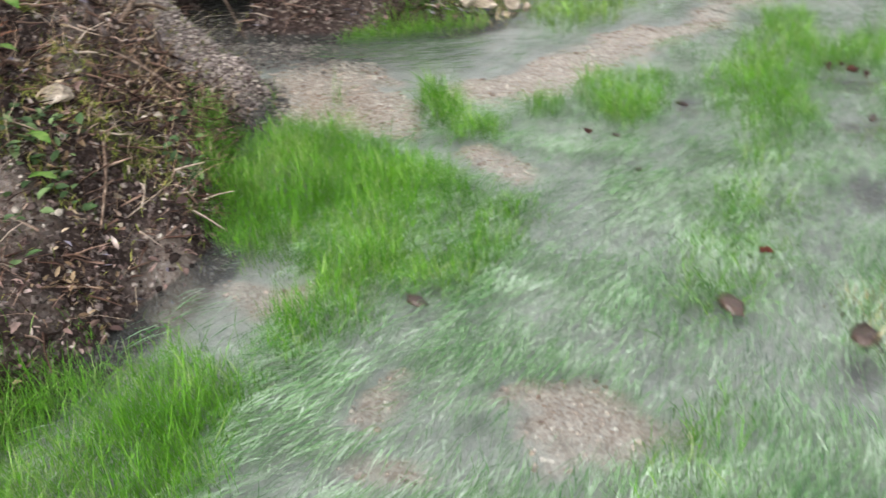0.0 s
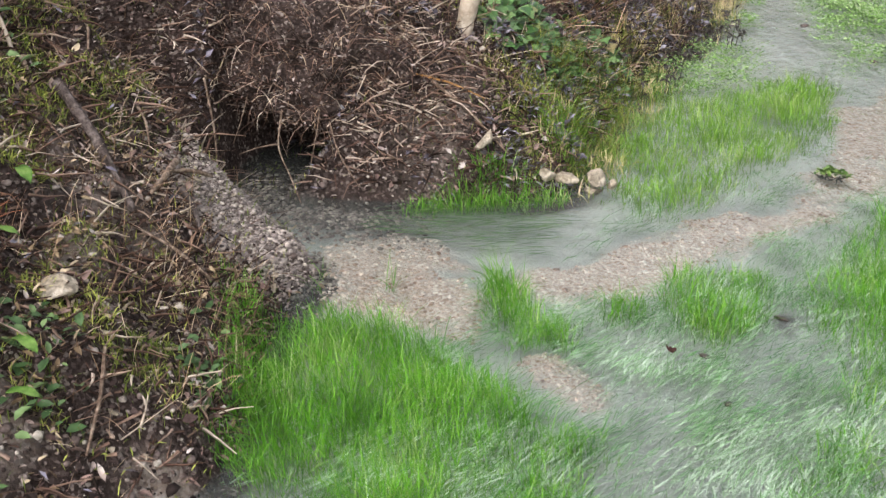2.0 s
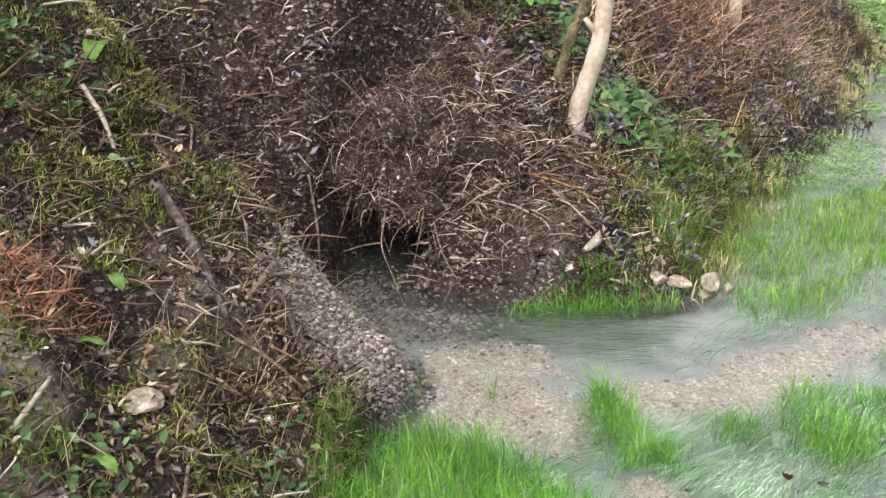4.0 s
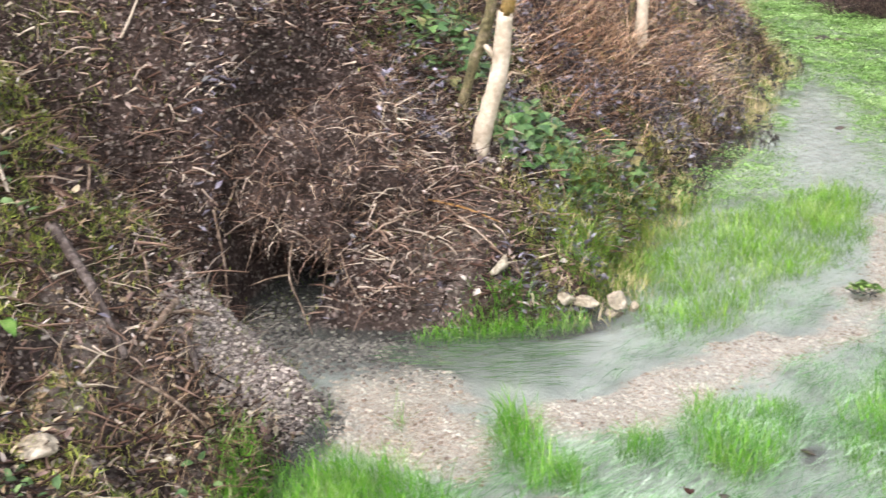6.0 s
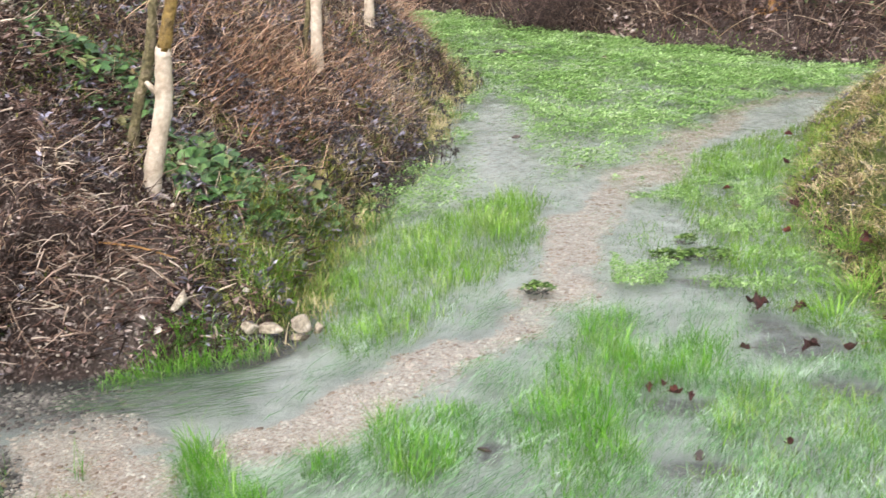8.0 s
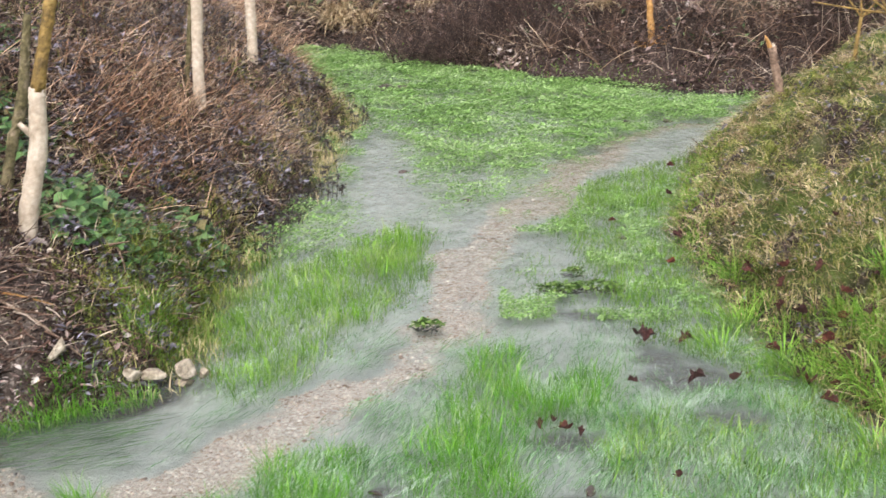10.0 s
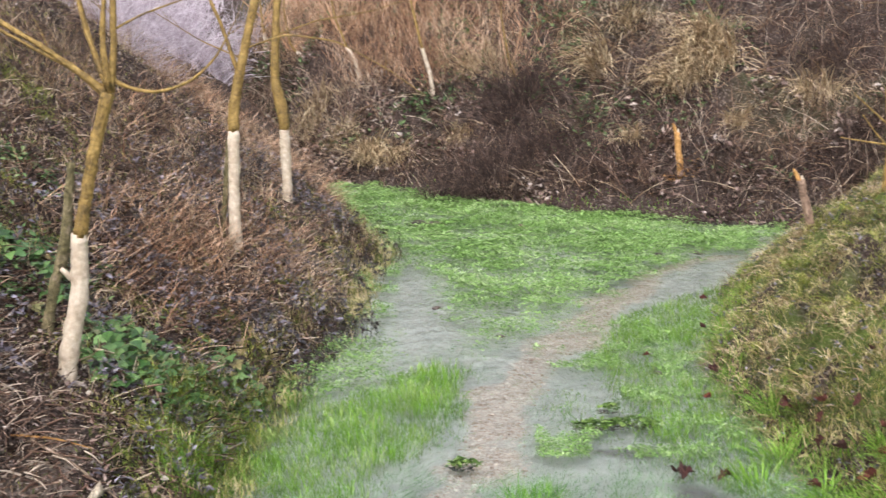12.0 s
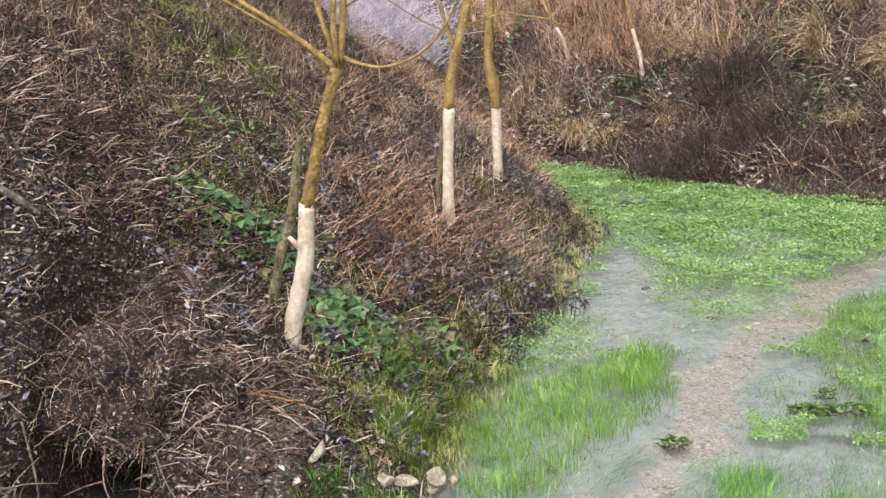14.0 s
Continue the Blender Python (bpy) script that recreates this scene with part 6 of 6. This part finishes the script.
lawn("grass", [(1.2, 5.6), (1.35, 4.3), (1.7, 3.7), (2.6, 4.0), (2.4, 5.2), (1.75, 5.9)], 5200, 0.1, M_MOUND, "mixed olive and straw grass at the mound's foot", heading=3.6, ragged=0.6, width=0.004, lift=-1)
lawn("grass", [(1.2, 5.3), (1.35, 4.3), (1.7, 3.7), (2.3, 4.0), (2.0, 4.7), (1.6, 5.2)], 3200, 0.13, M_PALEGRASS, "lush green grass at the mound's foot", heading=3.6, ragged=0.8, width=0.005, lift=-1)


def grass_tuft(at, n, tall, label):
    x0, y0 = at
    thing = holder("grass_tuft", (x0, y0, float(ground_height(x0, y0)) - 0.01), label, "grass tuft", "grass tufts by the mound")
    a = rng.uniform(0, 6.28, n)
    q = np.sqrt(rng.rand(n)) * 0.07
    base = np.stack([np.cos(a) * q, np.sin(a) * q, np.zeros(n)], -1)
    part("sward", mesh_of("sward", *blades(base, a + rng.normal(0, 0.5, n), tall * rng.uniform(0.6, 1.2, n), rng.uniform(0.003, 0.0065, n), rng.uniform(0.1, 0.9, n), rng.uniform(0.7, 1.7, n), 5), M_PALEGRASS, True), thing)


for at in ((1.25, 5.3), (1.72, 4.55), (1.9, 4.75), (2.0, 4.5), (1.6, 4.35), (1.85, 4.3), (1.35, 4.9), (1.1, 5.0), (2.05, 5.0), (1.3, 5.75), (2.2, 4.7), (1.5, 4.1), (1.8, 5.1), (1.65, 4.75), (2.1, 5.25), (1.95, 4.95), (1.55, 4.55), (1.78, 4.42), (2.1, 4.35), (1.7, 4.15), (1.42, 4.7), (2.25, 5.05), (1.62, 4.98), (1.88, 4.58)):
    grass_tuft(at, 120, 0.16 + 0.06 * rng.rand(), "lush green arching grass tuft at the mound's foot")


mound_cover("mound_wet_leaves", 3600, MB, lambda x, y: smooth(0.46, 0.6, fbm(x, y, 0.35, 3, 241)),
            lambda x, y, n: leaves(on_ground(x, y, 0.03), rng.uniform(0, 6.28, n), rng.uniform(0.015, 0.05, n), rng.uniform(0.008, 0.024, n), rng.uniform(-0.3, 0.7, n), rng.uniform(-0.7, 0.7, n), detail=4),
            M_WETLEAF, "wet dead leaves caught in the mound's grass, tinted with sky glints", "leaf litter")


def mound_clumps():
    """Drooping clumps of bleached and olive grass that make the mound shaggy."""
    x, y = scatter(330, (1.2, 3.8, 4.0, 10.4), lambda x, y: (mound_depth(x, y) > 0.12) * np.interp(y, [4, 7, 10], [1, 0.8, 0.5]))
    per = 46
    cx, cy = np.repeat(x, per) + rng.normal(0, 0.028, len(x) * per), np.repeat(y, per) + rng.normal(0, 0.028, len(x) * per)
    n = len(cx)
    tall = np.repeat(rng.uniform(0.6, 1.3, len(x)), per)
    head = np.repeat(rng.normal(3.7, 0.5, len(x)), per) + rng.normal(0, 0.6, n)
    arr = blades(on_ground(cx, cy), head, 0.12 * tall * rng.uniform(0.6, 1.2, n), rng.uniform(0.003, 0.006, n), rng.uniform(0.3, 0.9, n), rng.uniform(1.0, 2.2, n), 3)
    half = len(x) // 3 * per * 8
    v, f = arr
    stuff("mound_straw_clumps", (v[:half], f[:half * 3 // 8]), M_TUSSOCK, "bleached drooping grass clumps on the mound", "grass")
    stuff("mound_olive_clumps", (v[half:], f[half * 3 // 8:] - half), M_MOSS, "shaggy olive grass clumps on the mound", "grass")


mound_clumps()


# ---- fallen leaves ----
def big_leaf_mesh(k):
    """A curled, lobed, veined leaf with thickness."""
    r = np.random.RandomState(300 + k)
    n, rows = 22, 4
    th = np.linspace(0, 2 * math.pi, n, endpoint=False)
    edge = 0.5 * (0.8 + 0.1 * np.cos(5 * th) + 0.06 * np.cos(7 * th + 1)) * (1 - 0.25 * np.abs(np.sin(th))) * (1 + 0.1 * r.uniform(-1, 1, n))
    bend = r.uniform(-1.5, 2.5)
    v = [(0, 0, 0)]
    for s in np.linspace(1 / rows, 1, rows):
        for a, e in zip(th, edge):
            x, y = math.cos(a) * e * s, math.sin(a) * e * s
            v.append((x * 0.85, y * 0.7, 0.5 * x * x * bend + 1.9 * y * y + 0.35 * abs(y) + 0.09 * math.sin(3 * a + k) * s + 0.04 * r.uniform(-1, 1) * s))
    f = [(0, 1 + i, 1 + (i + 1) % n) for i in range(n)]
    for j in range(rows - 1):
        for i in range(n):
            a, b = 1 + j * n + i, 1 + j * n + (i + 1) % n
            f += [(a, a + n, b + n), (a, b + n, b)]
    return mesh_of("blade", np.array(v), f, M_REDLEAF, True)


LEAF = [big_leaf_mesh(k) for k in range(4)]
STALK = mesh_of("stalk", *tube([(0.45, 0, 0.1), (0.6, 0.03, 0.12), (0.8, 0.02, 0.06)], [0.014, 0.011, 0.008], 5, 0.1, 9), M_REDLEAF, True)


def fallen_leaf(at, size, where):
    z = max(float(ground_height(at[0], at[1])), 0.0)
    thing = holder("fallen_leaf", (at[0], at[1], z + (0.085 if z > 0.02 else 0.025)), "curled red-brown fallen leaf lying " + where, "leaf", "fallen leaves")
    sc = Matrix.Diagonal((size, size, size, 1))
    n = slope_normal(np.array([at[0]]), np.array([at[1]]))[0] if z > 0.02 else (0, 0, 1)
    m = Vector((0, 0, 1)).rotation_difference(Vector(n)).to_matrix().to_4x4() @ Euler((rng.uniform(-0.5, 0.5), rng.uniform(-0.5, 0.5), rng.uniform(0, 6.28))).to_matrix().to_4x4() @ sc
    for me, name in ((LEAF[rng.randint(4)], "blade"), (STALK, "stalk")):
        part(name, me, thing).matrix_local = m


for x, y, s in ((1.33, 5.64, 0.11), (1.23, 6.06, 0.09), (1.54, 5.25, 0.09), (1.81, 4.99, 0.16), (1.72, 4.83, 0.12), (1.48, 4.8, 0.11), (1.52, 4.67, 0.1), (1.64, 4.82, 0.1), (1.77, 4.66, 0.13),
                (1.79, 4.55, 0.1), (1.43, 5.08, 0.1), (1.41, 5.33, 0.08), (1.83, 4.79, 0.1), (1.34, 6.14, 0.06), (1.9, 4.9, 0.11), (1.6, 5.05, 0.08), (1.95, 5.2, 0.09), (1.66, 5.5, 0.07), (1.4, 4.45, 0.1), (1.55, 4.4, 0.11), (1.68, 4.3, 0.1), (1.9, 4.45, 0.12), (2.0, 4.6, 0.1), (1.6, 4.2, 0.1), (1.78, 4.15, 0.11), (2.05, 4.85, 0.1), (1.45, 5.5, 0.08), (1.57, 4.95, 0.08), (1.3, 4.95, 0.09), (1.36, 4.72, 0.09), (1.46, 4.58, 0.1), (1.7, 4.68, 0.1), (1.62, 4.5, 0.09), (1.84, 4.66, 0.11), (1.96, 4.72, 0.1), (1.5, 4.88, 0.08), (1.74, 5.08, 0.09), (1.38, 5.2, 0.08), (1.88, 5.06, 0.1), (1.28, 5.45, 0.08)):
    fallen_leaf((x, y), s * 1.0, "on the grassy mound")
for x, y, s in ((1.14, 6.54, 0.1), (0.79, 5.1, 0.12), (0.97, 5.06, 0.1), (0.82, 6.81, 0.06), (0.95, 4.65, 0.1), (1.1, 4.64, 0.08), (1.37, 4.63, 0.1), (1.04, 6.07, 0.07), (1.31, 8.11, 0.08), (0.11, 2.58, 0.06),
                (0.82, 5.08, 0.09), (0.77, 3.83, 0.06), (-0.5, 3.3, 0.05), (1.2, 7.4, 0.07), (0.7, 4.6, 0.07), (0.33, 4.2, 0.07), (0.42, 4.17, 0.08), (0.47, 4.15, 0.06), (0.38, 4.24, 0.06)):
    fallen_leaf((x, y), s, "in the flooded grass")


# ---- dark debris in the water ----
def sodden(at, size, label):
    v, f = ICO2
    r = np.random.RandomState(int(abs(at[0] * 100 + at[1] * 1000)))
    p = v * (1 + 0.3 * r.uniform(-1, 1, (len(v), 1))) * np.array([1, r.uniform(0.4, 0.8), 0.3]) * size / 2
    ob = tagged(new("sodden_debris", mesh_of("sodden_debris", p, f, M_SODDEN, True)), label, "debris", "sodden debris in the water")
    pinned(ob, (at[0], at[1], 0.002), r.uniform(0, 360))


for x, y, s in ((-0.80, 2.10, 0.065), (0.02, 2.30, 0.11), (-0.20, 3.72, 0.05), (-0.40, 3.36, 0.04), (0.37, 2.22, 0.12), (0.86, 6.56, 0.06), (0.74, 7.15, 0.05), (-0.40, 7.96, 0.07), (0.02, 7.28, 0.06),
                (1.18, 9.63, 0.08), (-0.75, 11.0, 0.2), (-0.6, 10.95, 0.16), (1.49, 9.67, 0.1), (0.48, 3.76, 0.07), (-0.3, 3.1, 0.03)):
    sodden((x, y), s, "dark sodden leaf clod lying in shallow water")


# ---- pollard saplings on the mound ----
def sapling(points, arms, r, label, seed):
    z = float(ground_height(points[0][0], points[0][1]))
    pts = [(points[0][0], points[0][1], z - 0.03)] + points[1:]
    t = holder("willow_sapling", pts[0], label, "tree", "willow saplings on the mound")
    limb("stem", pts, np.linspace(r, r * 0.75, len(pts)), M_BARK, t, "", 9, 0.1, seed)
    for k, arm in enumerate(arms):
        limb("branch", [pts[-1]] + arm, np.linspace(r * 0.5, r * 0.24, len(arm) + 1), M_BARK, t, "", 6, 0.08, seed + k + 1)


sapling([(2.16, 6.14, 0.6), (2.15, 6.14, 0.8), (2.11, 6.14, 0.97), (1.99, 6.14, 1.23)],
        [[(1.86, 6.12, 1.33), (1.68, 6.1, 1.49)], [(1.82, 6.15, 1.25), (1.64, 6.16, 1.28)], [(2.0, 6.14, 1.32), (1.96, 6.14, 1.42), (1.91, 6.14, 1.54)], [(2.04, 6.16, 1.3), (2.0, 6.17, 1.45)], [(1.92, 6.2, 1.36), (1.88, 6.22, 1.44)]],
        0.013, "thin yellow willow sapling leaning on the mound", 70)
sapling([(2.55, 8.6, 0.6), (2.56, 8.6, 0.8), (2.57, 8.6, 0.92)],
        [[(2.55, 8.6, 1.1), (2.53, 8.6, 1.33)], [(2.47, 8.6, 1.04), (2.39, 8.6, 1.15)], [(2.65, 8.62, 1.0), (2.72, 8.64, 1.1)], [(2.62, 8.62, 0.95), (2.75, 8.64, 0.97)]],
        0.015, "yellow pollarded willow sapling behind the mound", 80)


# ---- heap of rusty bracken low on the bank ----
def bracken_heap(at, wide, count):
    thing = holder("bracken_heap", (at[0], at[1], float(ground_height(*at))), "small heap of rust-red dead bracken on the bank", "dead bracken")
    a, q = rng.uniform(0, 6.28, count), np.sqrt(rng.rand(count)) * wide / 2
    x, y = at[0] + np.cos(a) * q, at[1] + np.sin(a) * q
    base = on_ground(x, y, rng.uniform(0.0, 0.04, count)) - np.array(thing.matrix_world.translation)
    tagged(part("fronds", mesh_of("fronds", *blades(base, rng.uniform(0, 6.28, count), rng.uniform(0.04, 0.13, count), rng.uniform(0.003, 0.006, count), rng.uniform(0.7, 1.4, count), rng.uniform(0.2, 1.0, count), 3), M_BRACKEN, True), thing), "", kind="stuff")


bracken_heap((-2.19, 2.24), 0.24, 420)


# ---- what moves ----
def motions():
    # the current carries the ripples of the surface slowly down the channel
    walk(water, [(0.0, pose(0, 0, 0)), (7.0, pose(0.35, 0.75, 0)), (14.0, pose(0.7, 1.5, 0))])


motions()
